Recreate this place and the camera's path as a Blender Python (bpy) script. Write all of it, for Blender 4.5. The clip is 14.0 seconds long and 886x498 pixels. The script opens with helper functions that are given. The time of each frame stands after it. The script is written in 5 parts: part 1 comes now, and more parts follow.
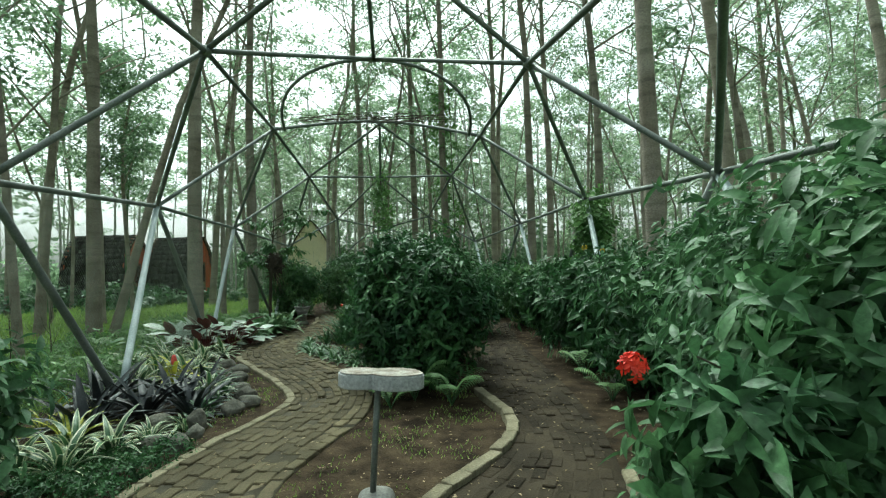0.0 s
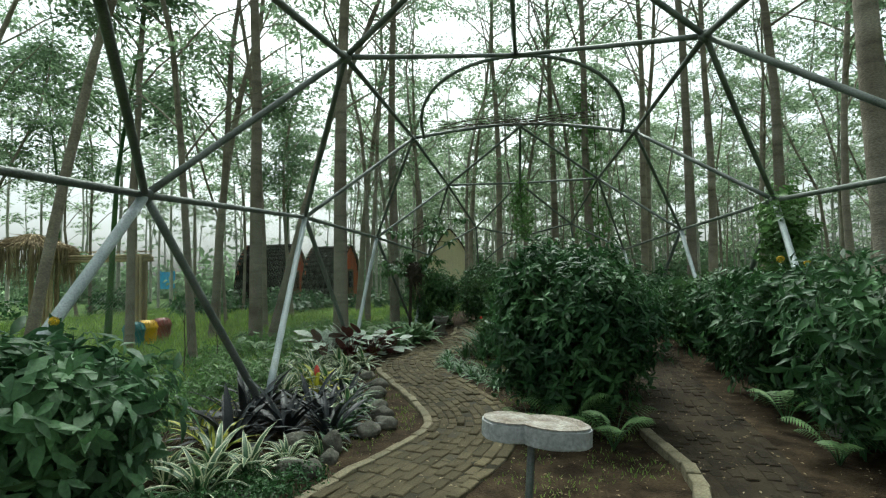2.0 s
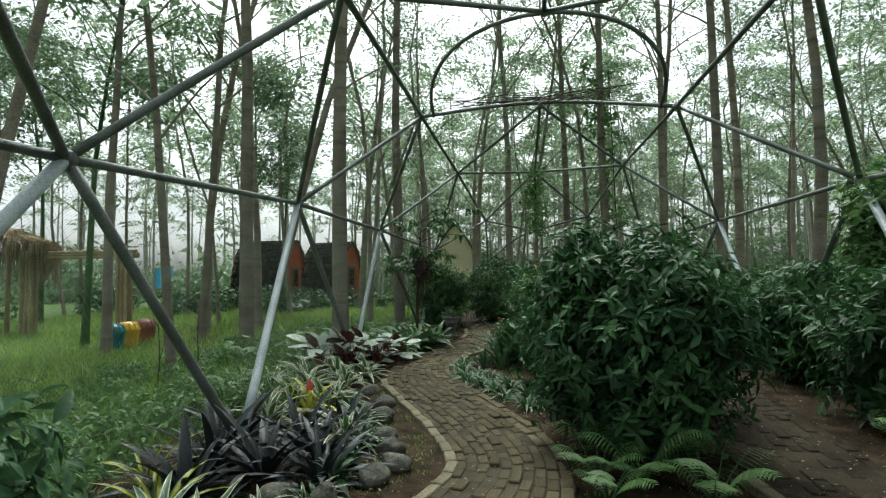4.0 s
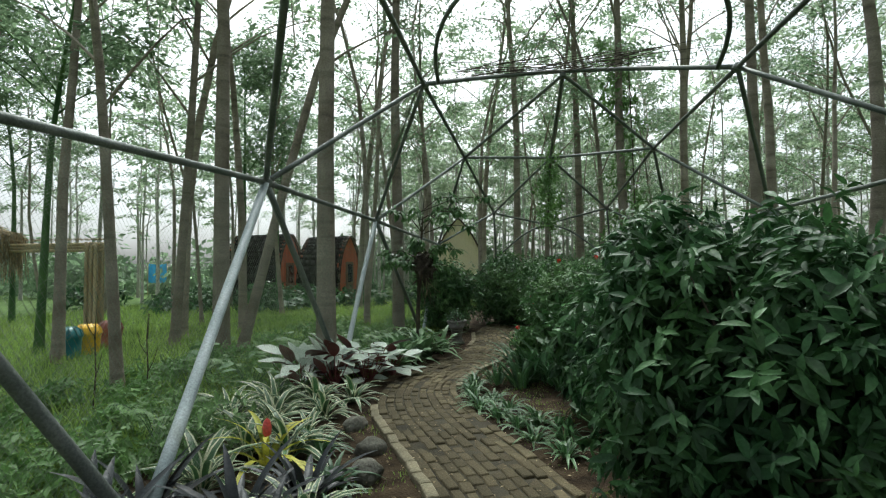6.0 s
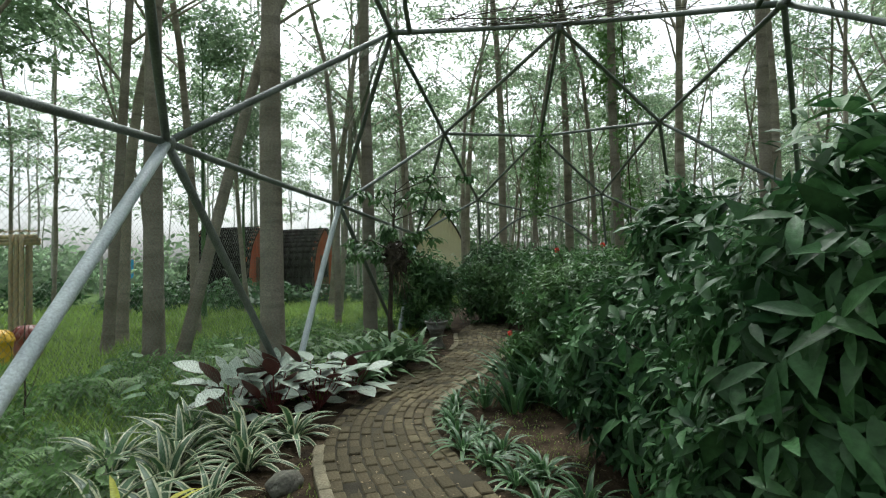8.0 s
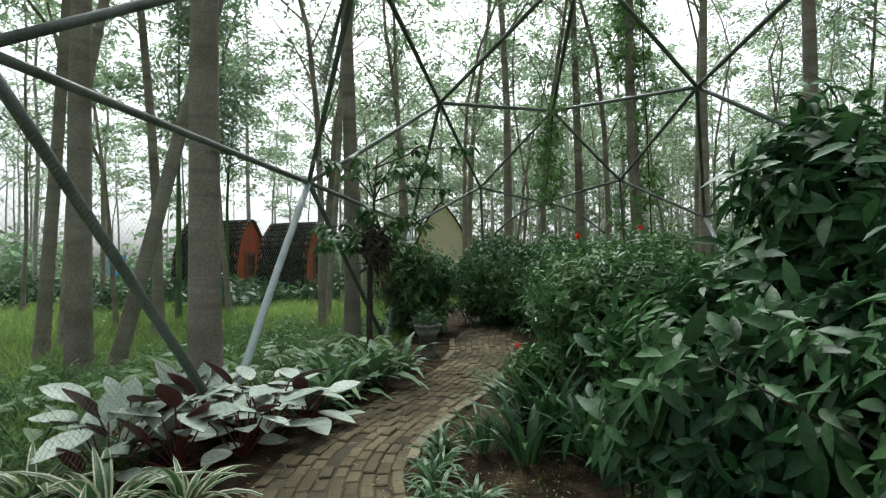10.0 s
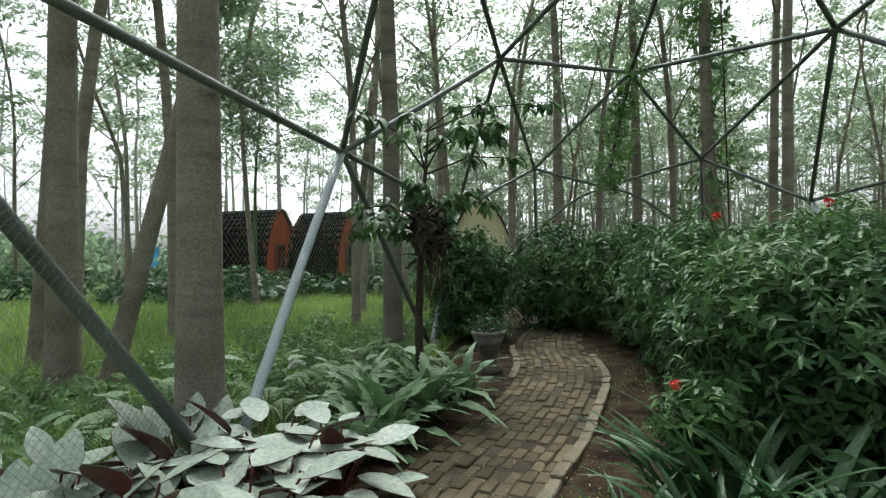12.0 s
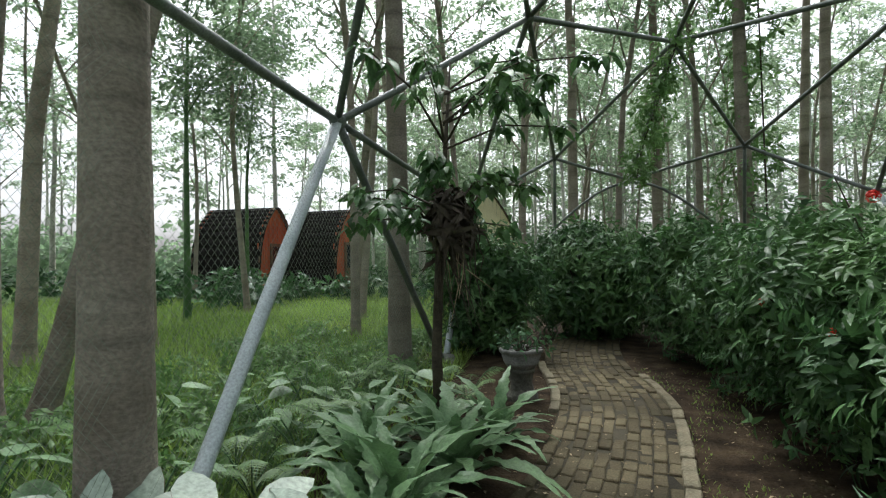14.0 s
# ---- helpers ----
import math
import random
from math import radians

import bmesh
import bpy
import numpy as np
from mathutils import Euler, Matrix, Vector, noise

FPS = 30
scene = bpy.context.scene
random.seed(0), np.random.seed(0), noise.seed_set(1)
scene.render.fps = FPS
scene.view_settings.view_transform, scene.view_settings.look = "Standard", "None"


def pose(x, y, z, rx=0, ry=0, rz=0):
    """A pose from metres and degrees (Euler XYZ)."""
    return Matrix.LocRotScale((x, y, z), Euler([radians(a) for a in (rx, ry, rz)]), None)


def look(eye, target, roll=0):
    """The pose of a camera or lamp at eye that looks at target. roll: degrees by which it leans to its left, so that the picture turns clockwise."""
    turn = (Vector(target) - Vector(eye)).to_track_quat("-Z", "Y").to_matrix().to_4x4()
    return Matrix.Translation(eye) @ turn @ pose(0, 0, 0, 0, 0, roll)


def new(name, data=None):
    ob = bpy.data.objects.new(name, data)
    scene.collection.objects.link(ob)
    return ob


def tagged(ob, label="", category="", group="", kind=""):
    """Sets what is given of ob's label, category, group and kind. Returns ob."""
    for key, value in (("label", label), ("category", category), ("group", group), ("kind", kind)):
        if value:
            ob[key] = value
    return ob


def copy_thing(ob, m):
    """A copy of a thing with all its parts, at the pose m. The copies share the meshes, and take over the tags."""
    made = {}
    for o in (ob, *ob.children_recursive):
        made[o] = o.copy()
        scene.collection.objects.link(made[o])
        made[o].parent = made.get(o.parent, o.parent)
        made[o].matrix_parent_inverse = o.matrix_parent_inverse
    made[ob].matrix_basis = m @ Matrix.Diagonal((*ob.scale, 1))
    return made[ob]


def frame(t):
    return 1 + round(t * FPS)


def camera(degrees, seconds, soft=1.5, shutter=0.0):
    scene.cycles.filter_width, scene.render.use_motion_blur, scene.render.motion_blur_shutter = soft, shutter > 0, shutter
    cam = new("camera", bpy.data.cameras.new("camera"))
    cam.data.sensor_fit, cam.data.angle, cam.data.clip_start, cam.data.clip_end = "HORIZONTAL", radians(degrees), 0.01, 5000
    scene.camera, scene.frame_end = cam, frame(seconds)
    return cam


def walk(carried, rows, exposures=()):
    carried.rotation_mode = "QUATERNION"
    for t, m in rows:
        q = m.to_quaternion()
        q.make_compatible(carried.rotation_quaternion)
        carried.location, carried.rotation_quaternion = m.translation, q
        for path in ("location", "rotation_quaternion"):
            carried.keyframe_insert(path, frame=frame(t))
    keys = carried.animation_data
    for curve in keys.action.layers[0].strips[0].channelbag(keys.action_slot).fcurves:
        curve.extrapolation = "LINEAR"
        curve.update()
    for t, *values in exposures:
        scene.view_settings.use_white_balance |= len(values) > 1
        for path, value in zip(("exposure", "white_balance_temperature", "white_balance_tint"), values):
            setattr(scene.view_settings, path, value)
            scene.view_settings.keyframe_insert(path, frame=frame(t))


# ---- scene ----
cam = camera(81.4, 14.0, soft=1.2)
PATH = [
    (0, (0.474, -0.215, 1.344), (0.339, 1.779, 1.415), -1.7),
    (0.5, (0.386, -0.036, 1.347), (0.025, 1.93, 1.425), -1.6),
    (1, (0.361, 0.127, 1.339), (-0.215, 2.04, 1.419), -1.2),
    (1.5, (0.347, 0.272, 1.39), (-0.279, 2.168, 1.505), -1.1),
    (2, (0.276, 0.391, 1.411), (-0.374, 2.279, 1.524), -1.0),
    (2.5, (0.091, 0.585, 1.401), (-0.566, 2.471, 1.511), -1.0),
    (3, (-0.084, 0.798, 1.393), (-0.732, 2.687, 1.498), -1.1),
    (3.2, (-0.117, 0.913, 1.376), (-0.767, 2.801, 1.485), -1.2),
    (5.3, (-0.649, 2.384, 1.427), (-1.318, 4.267, 1.522), -0.8),
    (5.5, (-0.695, 2.514, 1.41), (-1.364, 4.397, 1.505), -0.8),
    (6, (-0.83, 2.844, 1.422), (-1.496, 4.728, 1.512), -0.8),
    (6.5, (-0.925, 3.188, 1.419), (-1.587, 5.074, 1.493), -1.0),
    (7, (-1.04, 3.531, 1.404), (-1.696, 5.418, 1.478), -1.0),
    (7.5, (-1.169, 3.866, 1.421), (-1.822, 5.755, 1.495), -1.2),
    (8, (-1.202, 4.246, 1.407), (-1.808, 6.151, 1.471), -1.3),
    (8.2, (-1.224, 4.375, 1.417), (-1.83, 6.281, 1.48), -1.1),
    (10.3, (-1.612, 5.942, 1.298), (-2.244, 7.838, 1.356), -1.0),
    (10.5, (-1.693, 6.06, 1.295), (-2.36, 7.945, 1.353), -1.0),
    (11, (-1.893, 6.43, 1.294), (-2.605, 8.298, 1.324), -0.9),
    (11.5, (-2.132, 6.759, 1.283), (-2.869, 8.618, 1.315), -0.8),
    (12, (-2.351, 7.019, 1.299), (-3.084, 8.879, 1.333), -0.8),
    (12.5, (-2.537, 7.319, 1.306), (-3.267, 9.181, 1.338), -0.9),
    (13, (-2.716, 7.634, 1.269), (-3.443, 9.497, 1.305), -0.8),
    (13.5, (-2.903, 7.856, 1.296), (-3.63, 9.719, 1.338), -0.9),
    (14, (-2.971, 8.046, 1.287), (-3.702, 9.907, 1.325), -0.9),
]
walk(cam, [(t, look(eye, target, roll)) for t, eye, target, roll in PATH], [(0, 1.36, 5950, -12.5), (0.6, 1.42, 5950, -10.0), (1.1, 1.12, 6000, -8.0), (2, 1.05, 6080, -4.5), (7, 1.2, 6080, 3.0), (14, 1.46, 6060, 9.5)])
SKY, SUN = 0.115, 1.5

# ---- light ----
world = bpy.data.worlds.new("overcast_sky")
scene.world = world
world.use_nodes = True
wn, wl = world.node_tree.nodes, world.node_tree.links
sky = wn.new("ShaderNodeTexSky")
sky.sky_type, sky.sun_disc = "NISHITA", False
sky.sun_elevation, sky.sun_rotation = radians(58), radians(-25)
sky.air_density, sky.dust_density, sky.ozone_density = 1.0, 6.0, 1.0
pale = wn.new("ShaderNodeHueSaturation")
pale.inputs["Saturation"].default_value = 0.22
wl.new(sky.outputs[0], pale.inputs["Color"])
wl.new(pale.outputs[0], wn["Background"].inputs[0])
wn["Background"].inputs[1].default_value = SKY

sun_data = bpy.data.lights.new("sun", "SUN")
sun_data.energy, sun_data.angle, sun_data.color = SUN, radians(25), (1.0, 0.97, 0.9)
sun = new("sun", sun_data)
sun.matrix_world = look((0, 0, 40), (0 + 18 * math.sin(radians(25)), -18 * math.cos(radians(25)), 11))

# ---- materials ----


def material(name, c1, c2, scale=6.0, rough=0.7, bump=0.3, detail_scale=60.0, c3=None, spec=0.4, metal=0.0, trans=0.0, vary=0.0, island=0.0, stretch=None):
    """Two noises mix two or three colours; fine noise drives the relief; trans lets light through thin leaves."""
    m = bpy.data.materials.new(name)
    m.use_nodes = True
    n, l = m.node_tree.nodes, m.node_tree.links
    b = n["Principled BSDF"]
    tc = n.new("ShaderNodeTexCoord")
    src = tc.outputs["Object"]
    if stretch:
        mp = n.new("ShaderNodeMapping")
        mp.inputs["Scale"].default_value = stretch
        l.new(src, mp.inputs[0])
        src = mp.outputs[0]
    big = n.new("ShaderNodeTexNoise")
    big.inputs["Scale"].default_value, big.inputs["Detail"].default_value = scale, 5
    l.new(src, big.inputs["Vector"])
    ramp = n.new("ShaderNodeValToRGB")
    ramp.color_ramp.elements[0].position, ramp.color_ramp.elements[1].position = 0.36, 0.66
    ramp.color_ramp.elements[0].color, ramp.color_ramp.elements[1].color = (*c1, 1), (*c2, 1)
    if c3:
        e = ramp.color_ramp.elements.new(0.8)
        e.color = (*c3, 1)
    l.new(big.outputs["Fac"], ramp.inputs[0])
    fine = n.new("ShaderNodeTexNoise")
    fine.inputs["Scale"].default_value, fine.inputs["Detail"].default_value = detail_scale, 4
    l.new(src, fine.inputs["Vector"])
    hs = n.new("ShaderNodeHueSaturation")
    l.new(ramp.outputs[0], hs.inputs["Color"])
    mr = n.new("ShaderNodeMapRange")
    mr.inputs["From Min"].default_value, mr.inputs["From Max"].default_value = 0.3, 0.7
    mr.inputs["To Min"].default_value, mr.inputs["To Max"].default_value = 0.75, 1.25
    l.new(fine.outputs["Fac"], mr.inputs["Value"])
    value = mr.outputs[0]
    for amount, node, out in ((vary, "ShaderNodeObjectInfo", "Random"), (island, "ShaderNodeNewGeometry", "Random Per Island")):
        if amount:
            o = n.new(node)
            r = n.new("ShaderNodeMapRange")
            r.inputs["To Min"].default_value, r.inputs["To Max"].default_value = 1 - amount, 1 + amount
            l.new(o.outputs[out], r.inputs["Value"])
            k = n.new("ShaderNodeMath")
            k.operation = "MULTIPLY"
            l.new(value, k.inputs[0])
            l.new(r.outputs[0], k.inputs[1])
            value = k.outputs[0]
    l.new(value, hs.inputs["Value"])
    l.new(hs.outputs[0], b.inputs["Base Color"])
    b.inputs["Roughness"].default_value, b.inputs["Metallic"].default_value = rough, metal
    b.inputs["Specular IOR Level"].default_value = spec
    if bump:
        bp = n.new("ShaderNodeBump")
        bp.inputs["Strength"].default_value, bp.inputs["Distance"].default_value = bump, 0.02
        l.new(fine.outputs["Fac"], bp.inputs["Height"])
        l.new(bp.outputs[0], b.inputs["Normal"])
    if trans:
        t = n.new("ShaderNodeBsdfTranslucent")
        l.new(hs.outputs[0], t.inputs[0])
        mix = n.new("ShaderNodeMixShader")
        mix.inputs[0].default_value = trans
        l.new(b.outputs[0], mix.inputs[1])
        l.new(t.outputs[0], mix.inputs[2])
        l.new(mix.outputs[0], n["Material Output"].inputs[0])
    return m


M_SOIL = material("soil", (0.022, 0.015, 0.009), (0.075, 0.054, 0.032), 4.5, 0.95, 1.0, 55, (0.062, 0.06, 0.028), 0.1)
M_LAWN = material("lawn_earth", (0.05, 0.085, 0.025), (0.09, 0.145, 0.04), 0.8, 0.95, 0.8, 40, (0.12, 0.13, 0.055), 0.1)
M_BRICK = material("mossy_brick", (0.06, 0.051, 0.029), (0.145, 0.12, 0.07), 1.3, 0.9, 0.6, 90, (0.088, 0.098, 0.038), 0.2, vary=0.25, island=0.25)
# east path: earth-covered brick, its colour darkened further for the hedge's shade
M_EARTHY_BRICK_SHADE = material("earth_covered_brick_with_shade", (0.028, 0.022, 0.014), (0.06, 0.047, 0.03), 2.2, 0.92, 0.7, 80, (0.045, 0.042, 0.022), 0.15, vary=0.2, island=0.2)
M_JOINT = material("dirty_joint", (0.035, 0.03, 0.018), (0.075, 0.064, 0.038), 3, 0.95, 0.5, 90)
M_CURB = material("weathered_kerb_concrete", (0.17, 0.15, 0.098), (0.31, 0.275, 0.185), 4, 0.9, 0.6, 70, (0.16, 0.16, 0.08), 0.2, vary=0.15)
M_BARK = material("grey_brown_bark", (0.18, 0.153, 0.118), (0.32, 0.285, 0.232), 1.3, 0.9, 0.5, 40, (0.235, 0.235, 0.165), 0.15, vary=0.2, stretch=(1, 1, 1.5))


def ring_scars(m):
    """Faint darker rings and blotches round a trunk."""
    n, l = m.node_tree.nodes, m.node_tree.links
    tc, mp, tex, rp = n.new("ShaderNodeTexCoord"), n.new("ShaderNodeMapping"), n.new("ShaderNodeTexNoise"), n.new("ShaderNodeMapRange")
    mp.inputs["Scale"].default_value = (0.5, 0.5, 4.5)
    tex.inputs["Scale"].default_value, tex.inputs["Detail"].default_value = 1.4, 6
    rp.inputs["From Min"].default_value, rp.inputs["From Max"].default_value = 0.3, 0.48
    rp.inputs["To Min"].default_value, rp.inputs["To Max"].default_value = 0.6, 1.0
    mix = n.new("ShaderNodeVectorMath")
    mix.operation = "SCALE"
    base = n["Principled BSDF"].inputs["Base Color"]
    l.new(tc.outputs["Object"], mp.inputs[0])
    l.new(mp.outputs[0], tex.inputs["Vector"])
    l.new(tex.outputs["Fac"], rp.inputs["Value"])
    l.new(base.links[0].from_socket, mix.inputs[0])
    l.new(rp.outputs[0], mix.inputs["Scale"])
    l.new(mix.outputs[0], base)


ring_scars(M_BARK)
# far bark and far leaf: lighter copies whose colour carries the distance haze
M_BARK_HAZED = material("bark_paled_for_haze", (0.36, 0.34, 0.3), (0.5, 0.48, 0.43), 1.2, 0.9, 0.5, 12, None, 0.1, island=0.25)
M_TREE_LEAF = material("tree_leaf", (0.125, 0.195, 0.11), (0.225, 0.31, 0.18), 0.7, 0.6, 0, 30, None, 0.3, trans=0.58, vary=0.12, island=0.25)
M_LEAF_HAZED = material("leaf_paled_for_haze", (0.23, 0.31, 0.195), (0.38, 0.46, 0.31), 0.3, 0.7, 0, 10, None, 0.2, trans=0.5, island=0.25)
M_BUSH = material("dark_shrub_leaf", (0.025, 0.072, 0.026), (0.07, 0.155, 0.05), 1.6, 0.46, 0.15, 60, (0.12, 0.21, 0.055), 0.26, trans=0.22, island=0.45)
M_BUSH2 = material("broad_shrub_leaf", (0.046, 0.105, 0.046), (0.095, 0.195, 0.074), 1.2, 0.46, 0.2, 50, (0.18, 0.27, 0.065), 0.28, trans=0.27, island=0.35)
M_BUSH3 = material("fresh_shrub_leaf", (0.043, 0.105, 0.036), (0.105, 0.2, 0.062), 1.5, 0.46, 0.15, 60, (0.17, 0.27, 0.065), 0.28, trans=0.28, island=0.4)
M_STEM = material("shrub_stem", (0.035, 0.028, 0.018), (0.08, 0.065, 0.045), 8, 0.9, 0.4, 60)
M_GRASS = material("grass_blade", (0.15, 0.245, 0.05), (0.25, 0.36, 0.085), 0.5, 0.6, 0, 20, (0.28, 0.34, 0.1), 0.25, trans=0.45, island=0.3)
M_STRAP = material("strap_leaf", (0.036, 0.095, 0.034), (0.075, 0.16, 0.058), 2, 0.38, 0.2, 70, None, 0.45, trans=0.18, island=0.25)
M_SERR = material("birds_nest_leaf", (0.095, 0.185, 0.075), (0.19, 0.305, 0.14), 2, 0.4, 0.3, 60, None, 0.4, trans=0.2, island=0.25)
M_CREAM = material("cream_leaf_margin", (0.42, 0.45, 0.27), (0.6, 0.61, 0.42), 3, 0.45, 0.1, 60, None, 0.4, trans=0.2)
M_YELLOW_LEAF = material("yellow_leaf", (0.38, 0.40, 0.04), (0.55, 0.52, 0.07), 3, 0.45, 0.1, 60, None, 0.4, trans=0.3)
M_PURPLE = material("purple_bromeliad_leaf", (0.02, 0.024, 0.027), (0.045, 0.05, 0.05), 3, 0.42, 0.2, 60, (0.065, 0.04, 0.043), 0.3, island=0.35)
M_SILVER = material("silvery_leaf", (0.29, 0.36, 0.28), (0.44, 0.51, 0.41), 2.5, 0.42, 0.3, 45, None, 0.4, trans=0.08, island=0.2)
M_MAROON = material("maroon_leaf_underside", (0.085, 0.018, 0.016), (0.16, 0.042, 0.034), 3, 0.5, 0.2, 60)
M_FERN = material("fern_leaf", (0.095, 0.19, 0.055), (0.17, 0.29, 0.095), 2, 0.5, 0.1, 60, None, 0.35, trans=0.3, island=0.25)
M_RED = material("red_petal", (0.55, 0.025, 0.015), (0.75, 0.06, 0.03), 8, 0.5, 0.1, 60, None, 0.3, trans=0.2)
M_PINK = material("pink_bract", (0.6, 0.06, 0.06), (0.75, 0.15, 0.12), 8, 0.5, 0.1, 60, None, 0.3, trans=0.15)
M_YFLOWER = material("yellow_petal", (0.6, 0.42, 0.02), (0.75, 0.55, 0.05), 8, 0.5, 0.1, 60, None, 0.3, trans=0.2)
M_PIPE = material("galvanised_pipe", (0.10, 0.115, 0.10), (0.19, 0.205, 0.19), 3.5, 0.5, 0.25, 80, (0.09, 0.12, 0.08), 0.45, 0.25, vary=0.15)
M_POST = material("pale_grey_painted_post", (0.33, 0.38, 0.38), (0.46, 0.51, 0.51), 3, 0.45, 0.15, 80, (0.3, 0.33, 0.28), 0.4, vary=0.08)
M_WIRE = material("wire_mesh", (0.12, 0.15, 0.10), (0.2, 0.23, 0.17), 3, 0.6, 0, 40, None, 0.4)
M_WHITE = material("chipped_white_paint", (0.36, 0.37, 0.37), (0.5, 0.51, 0.51), 9, 0.55, 0.3, 60, (0.24, 0.2, 0.17), 0.35)
M_SLABTOP = material("flaking_board_top", (0.22, 0.18, 0.14), (0.46, 0.43, 0.38), 11, 0.8, 0.8, 70, (0.15, 0.12, 0.09), 0.2)
M_ROCK = material("mossy_river_stone", (0.08, 0.08, 0.062), (0.17, 0.16, 0.13), 5, 0.85, 0.6, 40, (0.07, 0.10, 0.04), 0.25, vary=0.25)
M_CONC = material("old_concrete", (0.15, 0.15, 0.135), (0.27, 0.265, 0.245), 6, 0.9, 0.5, 60, (0.1, 0.125, 0.075), 0.2)
M_BAMBOO = material("dry_bamboo", (0.30, 0.23, 0.13), (0.46, 0.37, 0.23), 3, 0.6, 0.3, 50, (0.24, 0.19, 0.12), 0.35, vary=0.2, stretch=(1, 1, 0.3))
M_STRAW = material("weathered_straw", (0.20, 0.155, 0.09), (0.38, 0.31, 0.20), 3, 0.95, 0.4, 60, None, 0.1, island=0.35)
M_SHINGLE = material("dark_roof_shingle", (0.013, 0.012, 0.011), (0.026, 0.023, 0.021), 5, 0.95, 0.5, 50, None, 0.1, island=0.15)
M_REDWOOD = material("red_stained_timber", (0.36, 0.07, 0.028), (0.52, 0.14, 0.05), 3, 0.6, 0.3, 40, (0.30, 0.12, 0.05), 0.3, vary=0.15, stretch=(6, 6, 0.6))
M_PLASTER = material("cream_plaster", (0.74, 0.63, 0.43), (0.8, 0.71, 0.52), 1.2, 0.85, 0.3, 40, None, 0.2)
M_EAVE = material("brown_eave_board", (0.10, 0.065, 0.04), (0.18, 0.12, 0.075), 4, 0.8, 0.3, 40)
M_TEAL = material("teal_plastic", (0.015, 0.13, 0.15), (0.03, 0.19, 0.2), 5, 0.4, 0.1, 60)
M_YELLOW = material("yellow_plastic", (0.62, 0.36, 0.015), (0.75, 0.46, 0.03), 5, 0.4, 0.1, 60)
M_BLUE = material("sky_blue_tarpaulin", (0.04, 0.26, 0.5), (0.08, 0.36, 0.62), 3, 0.5, 0.2, 40, None, 0.4, trans=0.2)
M_DULLRED = material("dull_red_plastic", (0.17, 0.05, 0.04), (0.25, 0.08, 0.065), 5, 0.45, 0.1, 60)
M_GLASS = material("dark_window_pane", (0.02, 0.025, 0.03), (0.04, 0.045, 0.05), 2, 0.08, 0, 20, None, 0.6)

# ---- building blocks ----


def mesh(name, v, q, mats, slots=None, smooth=False):
    v, q = np.asarray(v, dtype=np.float32), np.asarray(q, dtype=np.int32)
    me = bpy.data.meshes.new(name)
    k = q.shape[1]
    me.vertices.add(len(v))
    me.vertices.foreach_set("co", v.ravel())
    me.loops.add(q.size)
    me.loops.foreach_set("vertex_index", q.ravel())
    me.polygons.add(len(q))
    me.polygons.foreach_set("loop_start", np.arange(0, q.size, k, dtype=np.int32))
    for m in mats if isinstance(mats, (list, tuple)) else [mats]:
        me.materials.append(m)
    if slots is not None:
        me.polygons.foreach_set("material_index", np.asarray(slots, dtype=np.int32))
    if smooth:
        me.polygons.foreach_set("use_smooth", np.ones(len(q), dtype=bool))
    me.update(calc_edges=True)
    me.validate()
    return me


def from_bm(name, bm, mat, smooth=False):
    me = bpy.data.meshes.new(name)
    bm.to_mesh(me)
    bm.free()
    me.materials.append(mat)
    for p in me.polygons:
        p.use_smooth = smooth
    return me


def part(name, me, parent, label=""):
    ob = new(name, me)
    ob.parent = parent
    return tagged(ob, label)


def thing(name, loc, label, category, group="", kind=""):
    ob = new(name)
    ob.empty_display_size = 0.1
    ob.location = loc
    return tagged(ob, label, category, group, kind)


def join(pieces):
    vs, qs, n = [], [], 0
    for v, q in pieces:
        vs.append(np.asarray(v, dtype=np.float32))
        qs.append(np.asarray(q, dtype=np.int32) + n)
        n += len(v)
    return np.concatenate(vs), np.concatenate(qs)


def tube(points, radii, sides=8, cap=True):
    p = np.asarray(points, dtype=float)
    r = np.broadcast_to(np.asarray(radii, dtype=float), (len(p),))
    t = np.gradient(p, axis=0)
    t /= np.linalg.norm(t, axis=1)[:, None] + 1e-9
    ref = np.array([0.0, 0.0, 1.0]) if abs(t[0][2]) < 0.9 else np.array([1.0, 0.0, 0.0])
    x = np.cross(t, ref)
    x /= np.linalg.norm(x, axis=1)[:, None] + 1e-9
    y = np.cross(t, x)
    a = np.linspace(0, 2 * np.pi, sides, endpoint=False)
    v = p[:, None] + r[:, None, None] * (np.cos(a)[None, :, None] * x[:, None] + np.sin(a)[None, :, None] * y[:, None])
    v = v.reshape(-1, 3)
    q = []
    for i in range(len(p) - 1):
        for j in range(sides):
            k = (j + 1) % sides
            q.append((i * sides + j, i * sides + k, (i + 1) * sides + k, (i + 1) * sides + j))
    if cap:
        c = len(v)
        v = np.vstack([v, p[0], p[-1]])
        e = (len(p) - 1) * sides
        for j in range(0, sides, 2):
            q.append((c, (j + 2) % sides, j + 1, j))
            q.append((c + 1, e + j, e + j + 1, e + (j + 2) % sides))
    return v, np.array(q)


def leaf_shape(width, droop, fold, stations=(0, 0.22, 0.5, 0.78, 1.0), prof=(0.06, 0.75, 1.0, 0.62, 0.04)):
    """A pointed leaf of length 1 along y, folded along its midrib."""
    v, q = [], []
    for s, w in zip(stations, prof):
        z = -droop * s * s
        h = width * w / 2
        v += [(-h, s, z + fold * h), (0, s, z), (h, s, z + fold * h)]
    for i in range(len(stations) - 1):
        a = 3 * i
        q += [(a, a + 1, a + 4, a + 3), (a + 1, a + 2, a + 5, a + 4)]
    return np.array(v), np.array(q)


